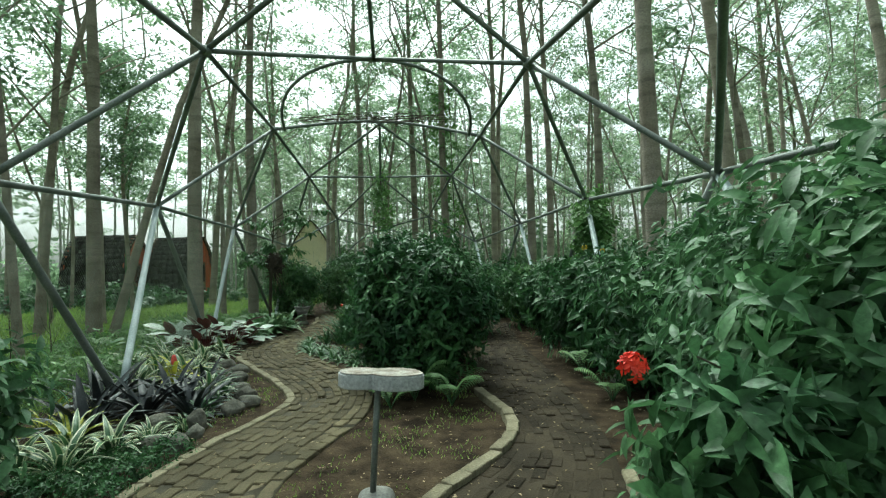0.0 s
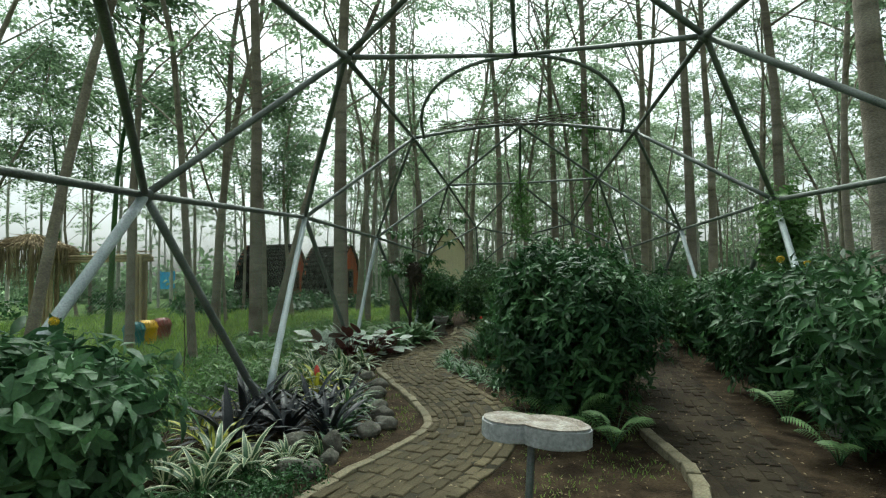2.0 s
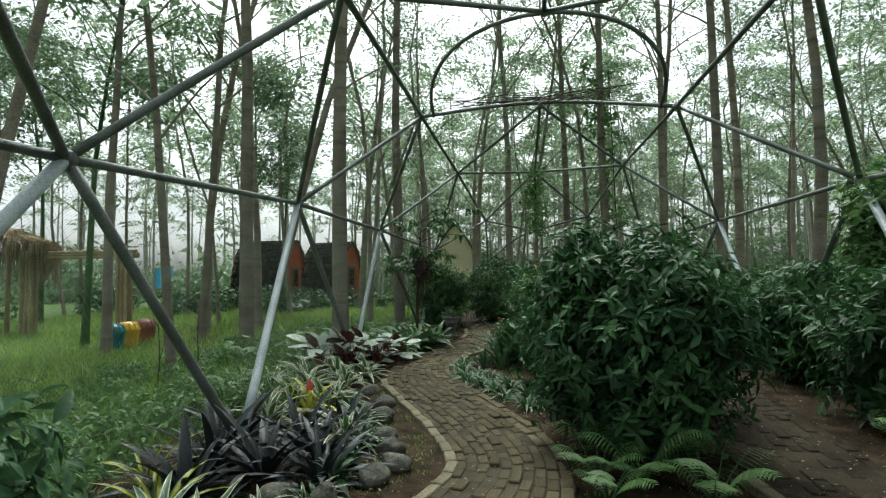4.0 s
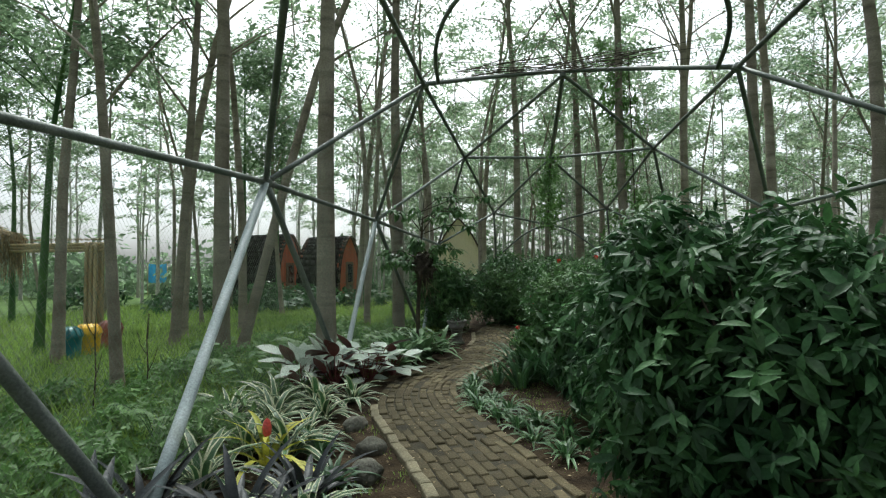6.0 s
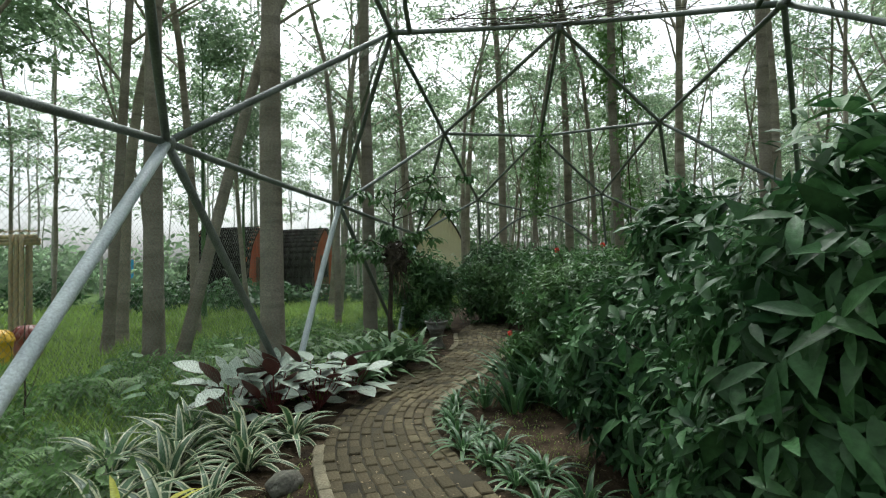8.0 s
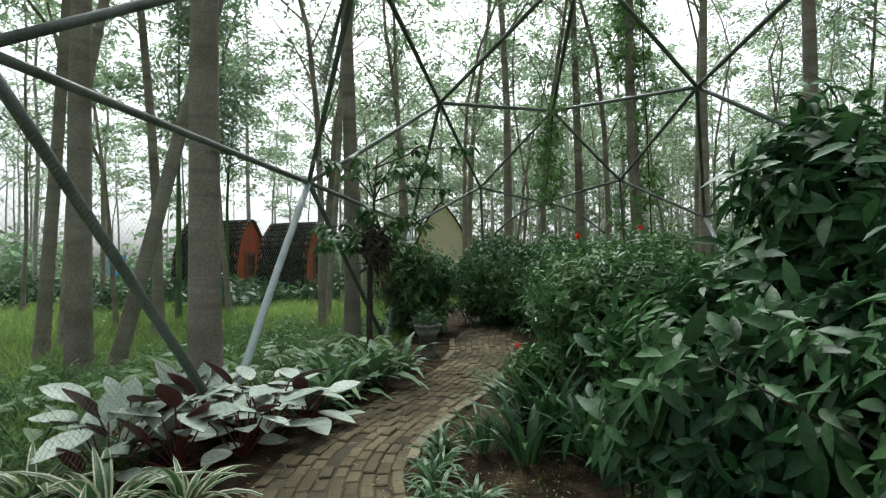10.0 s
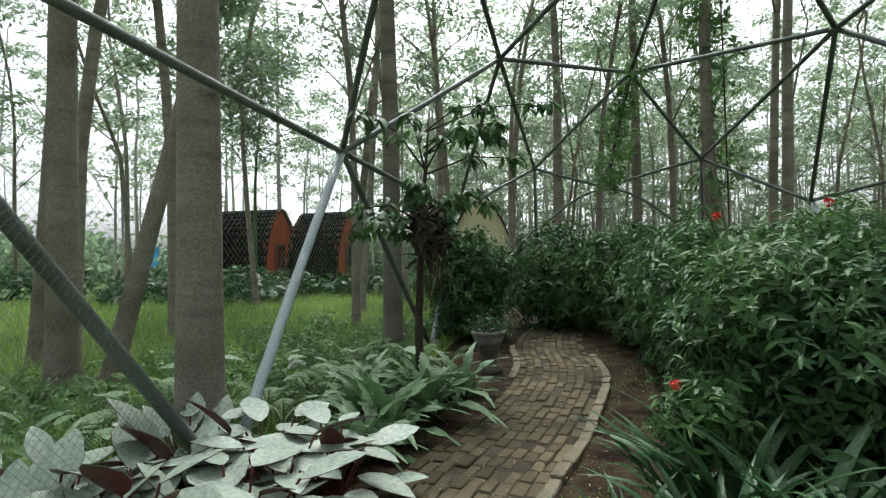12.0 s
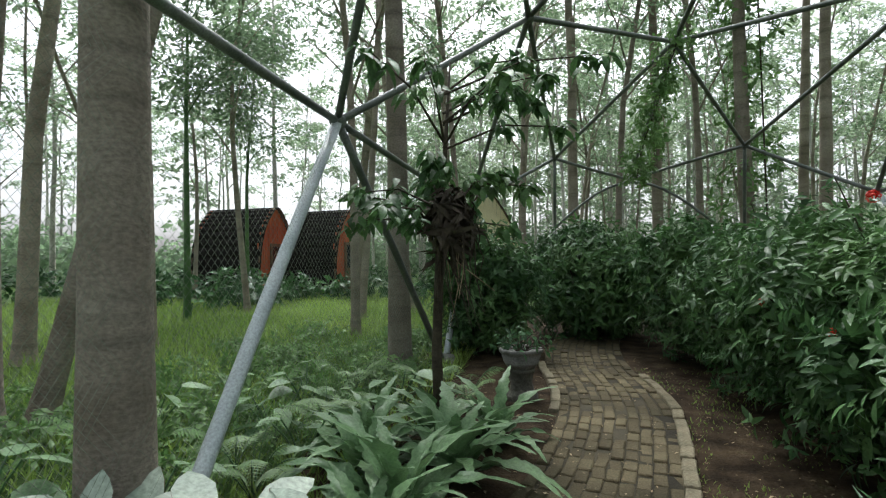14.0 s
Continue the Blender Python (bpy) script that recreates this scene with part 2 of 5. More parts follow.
def strap_shape(width, rise, arch, n=7, wave=0.0, prof=None):
    """A long leaf that rises and arches over; four strips across, so that the margins can differ."""
    v, q, s = [], [], []
    for i in range(n):
        t = i / (n - 1)
        y = t * (1 - 0.25 * arch * t)
        z = rise * t - arch * t * t
        w = width / 2 * (min(1, 0.55 + 1.6 * t) * (1 - t ** 3.2) + 0.03 if prof is None else prof(t))
        ripple = wave * math.sin(9 * t * 2)
        for k, u in enumerate((-1, -0.62, 0, 0.62, 1)):
            v.append((u * w * (1 + (0.45 * (i % 2) * (wave > 0) if abs(u) == 1 else 0)), y, z + 0.35 * abs(u) * w + ripple * u * w))
    for i in range(n - 1):
        for k in range(4):
            a = 5 * i + k
            q.append((a, a + 1, a + 6, a + 5))
            s.append(1 if k in (0, 3) else 0)
    return np.array(v), np.array(q), np.array(s)


def aim(d, up):
    y = d / (np.linalg.norm(d, axis=1)[:, None] + 1e-9)
    x = np.cross(y, up)
    x /= np.linalg.norm(x, axis=1)[:, None] + 1e-9
    return np.stack([x, y, np.cross(x, y)], axis=2)


def scatter(shape, mats3, locs, sizes):
    tv, tq = shape[0], shape[1]
    v = np.einsum("nij,vj->nvi", mats3, tv) * np.asarray(sizes)[:, None, None] + np.asarray(locs)[:, None]
    q = tq[None] + (np.arange(len(locs)) * len(tv))[:, None, None]
    return v.reshape(-1, 3), q.reshape(-1, tq.shape[1])


def smooth_line(pts, step):
    """A rounded polyline resampled at even steps."""
    p = np.asarray(pts, dtype=float)
    for _ in range(2):
        p = np.vstack([p[:1], np.stack([0.75 * p[:-1] + 0.25 * p[1:], 0.25 * p[:-1] + 0.75 * p[1:]], axis=1).reshape(-1, p.shape[1]), p[-1:]])
    d = np.concatenate([[0], np.cumsum(np.linalg.norm(np.diff(p, axis=0), axis=1))])
    s = np.arange(0, d[-1], step)
    return np.stack([np.interp(s, d, p[:, k]) for k in range(p.shape[1])], axis=1)


def bevel_box(sx, sy, sz, bevel=0.008, segs=1):
    bm = bmesh.new()
    bmesh.ops.create_cube(bm, size=1)
    bmesh.ops.scale(bm, vec=(sx, sy, sz), verts=bm.verts)
    bmesh.ops.bevel(bm, geom=bm.edges[:], offset=bevel, segments=segs, affect="EDGES", profile=0.5)
    return bm


def lathe(profile, sides=20):
    """A turned shape from (radius, height) pairs."""
    v, q = [], []
    a = np.linspace(0, 2 * np.pi, sides, endpoint=False)
    for r, z in profile:
        v += [(r * math.cos(t), r * math.sin(t), z) for t in a]
    for i in range(len(profile) - 1):
        for j in range(sides):
            k = (j + 1) % sides
            q.append((i * sides + j, i * sides + k, (i + 1) * sides + k, (i + 1) * sides + j))
    return np.array(v), np.array(q)


# ---- plan ----
AX = (0.393, -0.1812)  # the dome's long axis: x = AX[0] + AX[1] * y
LEFT = [(-1.72, 0.2), (-1.72, 1.6), (-1.68, 2.84), (-1.69, 3.4), (-1.58, 4.1), (-1.48, 4.65), (-1.47, 5.05), (-1.62, 5.4), (-2.11, 6.13), (-2.95, 7.19), (-3.32, 7.72), (-3.62, 8.4), (-3.77, 9.1), (-3.76, 9.9), (-3.69, 10.6), (-3.63, 11.2), (-3.65, 12.2), (-3.74, 12.9), (-3.86, 13.4), (-4.15, 14.27), (-4.34, 15.7), (-4.3, 17.0)]
RIGHT = [(-0.2, 0.9), (-0.55, 2.1), (-0.85, 2.9), (-0.78, 3.52), (-0.64, 4.17), (-0.59, 4.6), (-0.68, 5.3), (-0.92, 5.98), (-1.33, 6.6), (-1.9, 7.4), (-2.49, 8.19), (-2.88, 8.95), (-2.92, 9.84), (-2.81, 10.6), (-2.79, 11.1), (-2.77, 12.1), (-2.78, 12.7), (-2.91, 13.4), (-3.19, 14.4), (-3.37, 15.9), (-3.35, 17.0)]
ISLE = [(-0.15, 1.9), (0.1, 2.5), (0.27, 2.92), (0.52, 3.31), (0.72, 3.81), (0.77, 4.24), (0.69, 4.67), (0.53, 5.1), (0.4, 5.8), (0.38, 6.7), (0.45, 8.0), (0.55, 9.3), (0.6, 12.0)]
EAST = [(1.0, 0.9), (1.2, 2.0), (1.32, 2.83), (1.42, 3.93), (1.42, 5.2), (1.3, 6.9), (1.2, 8.0), (1.12, 9.3), (1.2, 12.0)]


def axis_x(y):
    return AX[0] + AX[1] * y


def side(x, y):
    return (x - axis_x(y)) * 0.984


# ---- ground ----
def sheet(name, polys, mat, z, label, category, cell=0.35, relief=0.02, seed=1.0, skew=0.0):
    """A gently uneven sheet over a rectangle."""
    x0, y0, x1, y1 = polys
    nx, ny = max(2, int((x1 - x0) / cell)), max(2, int((y1 - y0) / cell))
    xs, ys = np.linspace(x0, x1, nx), np.linspace(y0, y1, ny)
    v = [(x + skew * axis_x(y), y, z + relief * noise.noise((x * 0.9, y * 0.9, seed))) for y in ys for x in xs]
    q = [(j * nx + i, j * nx + i + 1, (j + 1) * nx + i + 1, (j + 1) * nx + i) for j in range(ny - 1) for i in range(nx - 1)]
    ob = new(name, mesh(name, v, q, mat, smooth=True))
    return tagged(ob, label, category, kind="structure")


sheet("ground", (-1500, -1500, 1500, 1500), M_LAWN, -0.09, "green woodland floor that reaches the horizon", "ground", 60, 0.0)
sheet("garden_soil", (-3.55, -3, 3.8, 21.5), M_SOIL, -0.014, "bare brown soil of the garden beds", "soil", 0.14, 0.022, 1.0, 1.0)

# ---- geodesic dome of pipes ----
H_A, H_B, H_C, H_D = (-3.459, 3.619, 2.147), (-2.446, 5.179, 3.801), (-3.631, 10.002, 4.271), (-4.46, 7.411, 2.418)
H_E, H_H, H_I, H_S = (-5.291, 11.639, 2.422), (-4.127, 13.703, 3.958), (-4.582, 18.19, 3.212), (-5.9, 16.8, 2.22)
H_F, H_G, H_J, H_P = (1.163, 6.05, 3.801), (0.599, 10.252, 4.003), (-0.209, 14.376, 3.95), (-1.293, 18.483, 3.212)
H_M, H_K, H_L, H_MID, H_N = (1.61, 13.33, 2.427), (-1.164, 8.211, 4.874), (-1.747, 11.734, 4.775), (-2.538, 15.879, 4.263), (-3.251, 20.132, 2.966)
H_Q, H_Y, H_Z = (-0.61, 5.0, 4.95), (-1.52, 1.55, 3.05), (-2.55, 0.2, 1.95)
F_0, F_AD, F_DE, F_ES = (-2.85, 1.6, -0.05), (-3.25, 4.9, 0.08), (-4.74, 9.45, -0.05), (-5.35, 14.1, -0.05)


def mirrored(p):
    d = np.array([AX[1], 1.0])
    d /= np.linalg.norm(d)
    n = np.array([d[1], -d[0]])
    q = np.array(p[:2]) - np.array([AX[0], 0.0])
    r = q - 2 * (q @ n) * n + np.array([AX[0], 0.0])
    return (r[0], r[1], p[2])


H_A2, H_D2, H_Y2, H_Z2, H_S2 = [mirrored(p) for p in (H_A, H_D, H_Y, H_Z, H_S)]
F_02, F_AD2, F_DE2, F_ES2 = [mirrored(p) for p in (F_0, F_AD, F_DE, F_ES)]
dome = thing("geodesic_dome", (0, 0, 0), "open geodesic dome frame of bolted grey metal pipes over the garden", "dome frame", kind="structure")
PIPES = [(H_A, H_B), (H_A, H_D), (H_B, H_D), (H_B, H_C), (H_C, H_D), (H_C, H_E), (H_D, H_E), (H_C, H_H), (H_E, H_H), (H_E, H_S), (H_H, H_S), (H_H, H_I), (H_S, H_I),
         (H_H, H_MID), (H_MID, H_I), (H_I, H_N), (H_MID, H_N), (H_MID, H_P), (H_N, H_P), (H_J, H_MID), (H_J, H_P), (H_L, H_H), (H_L, H_J), (H_L, H_MID),
         (H_F, H_G), (H_G, H_J), (H_G, H_M), (H_J, H_M), (H_F, H_D2), (H_G, H_D2), (H_D2, H_M), (H_F, H_A2), (H_A2, H_D2), (H_J, H_S2), (H_M, H_S2), (H_P, H_S2),
         (H_B, H_K), (H_K, H_F), (H_K, H_Q), (H_B, H_Q), (H_F, H_Q), (H_B, H_Y), (H_Q, H_Y), (H_F, H_Y2), (H_Q, H_Y2), (H_A, H_Y), (H_A2, H_Y2), (H_A, H_Z), (H_A2, H_Z2),
         (H_Y, H_Y2), (H_Z, H_Y), (H_Z2, H_Y2), (H_I, (-4.9, 19.9, 0.0)), (H_P, (-1.1, 20.1, 0.0))]
LEGS = [(H_A, F_0, 1), (H_A, F_AD, 0), (H_D, F_AD, 1), (H_D, F_DE, 0), (H_E, F_DE, 1), (H_E, F_ES, 0), (H_S, F_ES, 1), (H_Z, F_0, 0),
        (H_A2, F_02, 1), (H_A2, F_AD2, 0), (H_D2, F_AD2, 1), (H_D2, F_DE2, 0), (H_M, F_DE2, 1), (H_M, F_ES2, 0), (H_S2, F_ES2, 1), (H_Z2, F_02, 0)]
rng = np.random.default_rng(5)


def rod(a, b, r, sides=12, sag=0.0):
    a, b = np.array(a), np.array(b)
    ts = np.linspace(0, 1, 7)
    bend = rng.normal(0, 0.006, 3)
    return tube([a + (b - a) * t + np.array([bend[0], bend[1], bend[2] - sag]) * 4 * t * (1 - t) for t in ts], r, sides)


for a, b in PIPES:
    part("pipe", mesh("pipe", *rod(a, b, 0.031), M_PIPE, smooth=True), dome)
for a, b, pale_post in LEGS:
    part("leg", mesh("leg", *rod(a, b, 0.041 if pale_post else 0.036), M_POST if pale_post else M_PIPE, smooth=True), dome, "pale grey painted leg" if pale_post else "")
hub_me = mesh("hub", *lathe([(0.0, -0.05), (0.05, -0.05), (0.058, -0.03), (0.058, 0.03), (0.05, 0.045), (0.02, 0.05), (0.02, 0.075), (0.0, 0.075)], 12), M_PIPE)
for h in (H_A, H_B, H_C, H_D, H_E, H_H, H_I, H_S, H_F, H_G, H_J, H_P, H_M, H_K, H_L, H_MID, H_N, H_Q, H_Y, H_Y2, H_A2, H_D2, H_S2):
    ob = part("hub", hub_me, dome)
    out = Vector((h[0] - axis_x(h[1]), 0.0, h[2] - 1.2))
    ob.matrix_basis = Matrix.Translation(h) @ out.to_track_quat("Z", "Y").to_matrix().to_4x4()
# roof arch between the two upper hubs, with its bowed base bar
c_, g_, k_ = np.array(H_C), np.array(H_G), np.array(H_K)
mid_ = (c_ + g_) / 2
arch = [mid_ + (g_ - c_) / 2 * 0.89 * math.cos(t) + (k_ - mid_) * math.sin(t) ** 0.85 * 0.99 for t in np.linspace(0, math.pi, 25)]
part("roof_arch", mesh("roof_arch", *tube(arch, 0.03, 10), M_PIPE, smooth=True), dome)
bar = [c_ + (g_ - c_) * t + (np.array(H_L) + np.array((0, 0, 0.06)) - mid_) * math.sin(math.pi * t) for t in np.linspace(0, 1, 15)]
part("arch_base_bar", mesh("arch_base_bar", *tube(bar, 0.034, 10), M_PIPE, smooth=True), dome)
# low arch of the far doorway
far = [np.array((-4.9 + 3.3 * t, 20.3 + 0.25 * t, 2.0 + 0.95 * math.sin(math.pi * t))) for t in np.linspace(0, 1, 15)]
part("door_arch", mesh("door_arch", *tube(far, 0.03, 10), M_PIPE, smooth=True), dome)
foot_me = mesh("footing", *lathe([(0.0, -0.1), (0.15, -0.1), (0.14, 0.1), (0.11, 0.14), (0.0, 0.15)], 14), M_CONC, smooth=True)
for f in (F_0, F_AD, F_DE, F_ES, F_02, F_AD2, F_DE2, F_ES2):
    part("footing", foot_me, dome, "low concrete footing").location = (f[0], f[1], -0.06)
# twigs that have fallen on the arch
twigs = []
for i in range(70):
    t = rng.uniform(0.12, 0.85)
    p = c_ + (g_ - c_) * t + (np.array(H_L) - mid_) * math.sin(math.pi * t) + np.array((0, rng.uniform(-0.5, 0.15), rng.uniform(0.06, 0.12)))
    d = np.array((rng.normal(0, 0.5), rng.normal(0, 0.16), rng.normal(0.01, 0.05)))
    twigs.append(tube([p - d, p + np.array((0, 0, 0.02)), p + d], [0.004, 0.007, 0.003], 4, False))
tagged(new("fallen_twigs", mesh("fallen_twigs", *join(twigs), M_STEM)), "dry dead twigs caught on the dome's arch bar", "twigs", kind="stuff")

# wire mesh on the west side of the dome
wires = []


def net(p00, p10, p01, p11, cell=0.05):
    """Crossing wires over a four-cornered panel."""
    p00, p10, p01, p11 = [np.array(p, dtype=float) - (0.075, 0, 0) for p in (p00, p10, p01, p11)]
    w, h = np.linalg.norm(p10 - p00), (np.linalg.norm(p01 - p00) + np.linalg.norm(p11 - p10)) / 2

    def at(u, t):
        return (p00 * (1 - u) + p10 * u) * (1 - t) + (p01 * (1 - u) + p11 * u) * t
    for sgn in (1, -1):
        for c in np.arange(-h, w + h, cell):
            ts = [t for t in np.linspace(0, 1, 9) if 0 <= (c + sgn * (t - 0.5) * h) / w <= 1]
            if len(ts) > 1:
                wires.append(tube([at((c + sgn * (t - 0.5) * h) / w, t) for t in (ts[0], ts[-1])], 0.0009, 3, False))


net(F_0, F_AD, H_A, tuple((np.array(H_A) + np.array(H_D)) / 2))
net(F_AD, F_DE, tuple((np.array(H_A) + np.array(H_D)) / 2), tuple((np.array(H_D) + np.array(H_E)) / 2))
net(F_DE, F_ES, tuple((np.array(H_D) + np.array(H_E)) / 2), tuple((np.array(H_E) + np.array(H_S)) / 2))
net(H_D, H_E, H_C, tuple((np.array(H_C) * 0.98 + np.array(H_E) * 0.02)))
tagged(new("wire_netting", mesh("wire_netting", *join(wires), M_WIRE)), "fine diamond wire netting stretched over the dome's side", "netting", kind="stuff")

# ---- trees ----


def tree_parts(seed, height, r0, first, limbs, sprays, leaves, leaf_len, reach, wander=0.25, sides=9, fork=False):
    """Trunk with limbs, and a crown of flat feathery sprays, round the origin."""
    g = np.random.default_rng(seed)
    hs = np.concatenate([[0, 0.12, 0.4], np.linspace(1.2, height, 9)])
    drift = np.cumsum(g.normal(0, wander / 3, (len(hs), 2)), axis=0)
    drift *= np.clip((hs - 4.0) / 6.0, 0, 1)[:, None] ** 1.2
    trunk = np.column_stack([drift, hs - 0.12])
    rad = r0 * (1 - 0.85 * (hs / height) ** 0.9)
    rad[:3] *= (1.5, 1.25, 1.06)
    wood = [tube(trunk, rad, sides, False)]
    ends = []
    for i in range(limbs):
        f = first + (1 - first) * (i + g.uniform(0, 0.8)) / limbs
        z = min(f, 0.985) * height
        base = np.array([np.interp(z, trunk[:, 2], trunk[:, 0]), np.interp(z, trunk[:, 2], trunk[:, 1]), z])
        a, le = g.uniform(0, 2 * np.pi), reach * g.uniform(0.5, 1.0) * (1.15 - 0.6 * f)
        out = np.array([math.cos(a), math.sin(a), 0])
        up = g.uniform(0.7, 1.6)
        pts = [base + out * le * t + np.array([0, 0, le * up * (t - 0.35 * t * t)]) + g.normal(0, 0.05, 3) * t for t in np.linspace(0, 1, 5)]
        r = max(0.012, np.interp(z, trunk[:, 2], rad) * 0.42)
        wood.append(tube(pts, np.linspace(r, 0.008, 5), 5, False))
        ends += [(pts[k], 0.35 + 0.65 * k / 4) for k in (2, 3, 4, 4)]
    ends.append((trunk[-1], 1))
    locs, dirs, ups, sz = [], [], [], []
    for i in range(sprays):
        p, w = ends[g.integers(len(ends))]
        c = p + g.normal(0, 0.28, 3) * (1, 1, 0.6)
        rad_s = g.uniform(0.35, 0.75)
        n = int(leaves * g.uniform(0.6, 1.4))
        a = g.uniform(0, 2 * np.pi, n)
        rr = rad_s * np.sqrt(g.uniform(0.02, 1, n))
        locs.append(c + np.column_stack([rr * np.cos(a), rr * np.sin(a), g.normal(0, 0.07, n) - 0.12 * rr]))
        dirs.append(np.column_stack([np.cos(a + g.normal(0, 0.8, n)), np.sin(a + g.normal(0, 0.8, n)), g.normal(-0.25, 0.35, n)]))
        ups.append(np.column_stack([g.normal(0, 0.45, n), g.normal(0, 0.45, n), np.ones(n)]))
        sz.append(leaf_len * g.uniform(0.6, 1.3, n))
    shape = (np.array([(0, 0, 0), (0.2, 0.45, 0.02), (0, 1, -0.05), (-0.2, 0.5, 0.02)]), np.array([(0, 1, 2, 3)]))
    crown = scatter(shape, aim(np.concatenate(dirs), np.concatenate(ups)), np.concatenate(locs), np.concatenate(sz))
    return join(wood), crown


def make_tree(label, *args, **kw):
    wood, crown = tree_parts(*args, **kw)
    t = thing("tree", (0, 0, -0.06), label, "tree", "woodland trees")
    part("trunk", mesh("trunk", *wood, M_BARK, smooth=True), t)
    part("crown", mesh("crown", *crown, M_TREE_LEAF), t)
    return t


THICK = "tall straight grey-barked tree with a high feathery crown"
SLIM = "slender pale-barked young tree with thin layered foliage"
protos = [
    make_tree(THICK, 11, 19, 0.155, 0.42, 20, 84, 38, 0.17, 4.6, 0.2, 14),
    make_tree(THICK, 12, 20, 0.15, 0.40, 20, 84, 38, 0.17, 4.6, 0.3, 14),
    make_tree(THICK, 13, 18, 0.135, 0.38, 18, 66, 38, 0.17, 3.2, 0.45, 12),
    make_tree(SLIM, 14, 15, 0.085, 0.28, 17, 58, 38, 0.155, 2.4, 0.9),
    make_tree(SLIM, 15, 16, 0.09, 0.25, 18, 60, 38, 0.155, 2.6, 0.8),
    make_tree(SLIM, 16, 13, 0.065, 0.2, 17, 54, 38, 0.15, 2.2, 1.1),
    make_tree(SLIM, 17, 14, 0.07, 0.3, 16, 50, 38, 0.155, 2.3, 1.0),
]
protos.append(make_tree("slim tree with a dense low crown of dark green leaves", 18, 9.5, 0.09, 0.48, 18, 230, 26, 0.2, 2.5, 0.3))
protos[-1].children[1].data.materials[0] = M_BUSH3
# the same trees with sparser crowns, for those that stand round the garden
protos += [
    make_tree(THICK, 11, 19, 0.155, 0.42, 20, 34, 22, 0.22, 4.6, 0.2, 14),
    make_tree(THICK, 12, 20, 0.15, 0.40, 20, 34, 22, 0.22, 4.6, 0.3, 14),
    make_tree(THICK, 13, 18, 0.135, 0.38, 18, 30, 22, 0.22, 3.2, 0.45, 12),
    make_tree(SLIM, 14, 15, 0.085, 0.28, 17, 26, 22, 0.2, 2.4, 0.9),
    make_tree(SLIM, 15, 16, 0.09, 0.25, 18, 26, 22, 0.2, 2.6, 0.8),
    make_tree(SLIM, 16, 13, 0.065, 0.2, 17, 24, 22, 0.19, 2.2, 1.1),
    make_tree(SLIM, 17, 14, 0.07, 0.3, 16, 24, 22, 0.2, 2.3, 1.0),
]
used = [False] * len(protos)


def plant(k, x, y, turn, s=1.0, lean=(0, 0)):
    m = pose(x, y, -0.06, lean[0], lean[1], turn) @ Matrix.Diagonal((s, s, s, 1))
    if k < 7 and y < 18 and abs(side(x, y)) < 11:
        k += 8
    if not used[k]:
        used[k] = True
        protos[k].matrix_basis = m
        return
    t = copy_thing(protos[k], pose(0, 0, 0))
    t.matrix_basis = m


KNOWN = [(0, -5.1, 9.6, 10, 1.0, (0, 0)), (1, -7.91, 10.5, 80, 1.05, (0, 0)), (3, -7.8, 10.9, 30, 1.25, (0, 14)), (1, -5.75, 13.65, 200, 0.95, (0, 0)),
         (3, -10.35, 9.23, 140, 1.2, (0, 5)), (4, -10.16, 11.56, 20, 1.2, (0, 4)), (2, -10.5, 14.1, 300, 0.9, (1, -1)), (2, -11.05, 12.6, 60, 1.0, (0, 2)),
         (1, 2.75, 6.4, 260, 0.95, (0, -8)), (2, 4.15, 16.44, 150, 1.2, (0, -4)), (0, -0.7, 21.5, 40, 1.2, (0, -3)), (1, 2.37, 18.1, 90, 1.1, (0, -4)),
         (1, 5.2, 9.2, 10, 0.9, (0, -5)), (2, 7.0, 8.2, 110, 0.85, (0, 0)), (4, 8.3, 8.6, 210, 1.2, (0, 1)), (4, 9.6, 7.2, 75, 1.1, (0, 0)), (3, 4.6, 12.6, 33, 1.0, (0, -2)),
         (4, -7.9, 16.2, 120, 1.0, (0, -3)), (4, -9.2, 18.6, 15, 1.1, (0, 5)), (3, -7.0, 19.2, 250, 1.0, (0, 0)), (4, -6.1, 22.0, 310, 1.0, (0, 1)), (0, -8.2, 21.8, 170, 0.8, (0, 0)), (7, -11.9, 9.9, 0, 1.0, (0, 3)), (7, -13.2, 17.3, 100, 1.0, (0, 0)), (7, -20.5, 14.5, 200, 1.1, (0, 0)), (7, -14.2, 20.4, 50, 0.9, (0, 0)), (1, -4.9, 23.4, 22, 1.15, (0, 0)), (0, -2.6, 25.2, 280, 1.2, (0, 1)), (1, 1.2, 23.6, 133, 1.15, (0, -2)), (0, 3.4, 21.2, 201, 1.1, (0, -2)), (2, -6.9, 25.5, 77, 1.1, (0, 1)), (3, -3.7, 22.6, 10, 1.2, (0, 2)), (4, -1.6, 23.2, 99, 1.2, (0, 0))]
for row in KNOWN:
    plant(*row)
g2 = np.random.default_rng(21)
spots = [(r[1], r[2]) for r in KNOWN]
far_spots = []
KEEP = [(-18.6, 25.4, 3.6), (-14.4, 26.6, 3.2), (-9.8, 31.5, 4.6), (-8.6, 27.6, 2.4), (-14.9, 12.3, 2.2), (-11, 10.2, 1.2), (-17.2, 11.3, 1.6)]
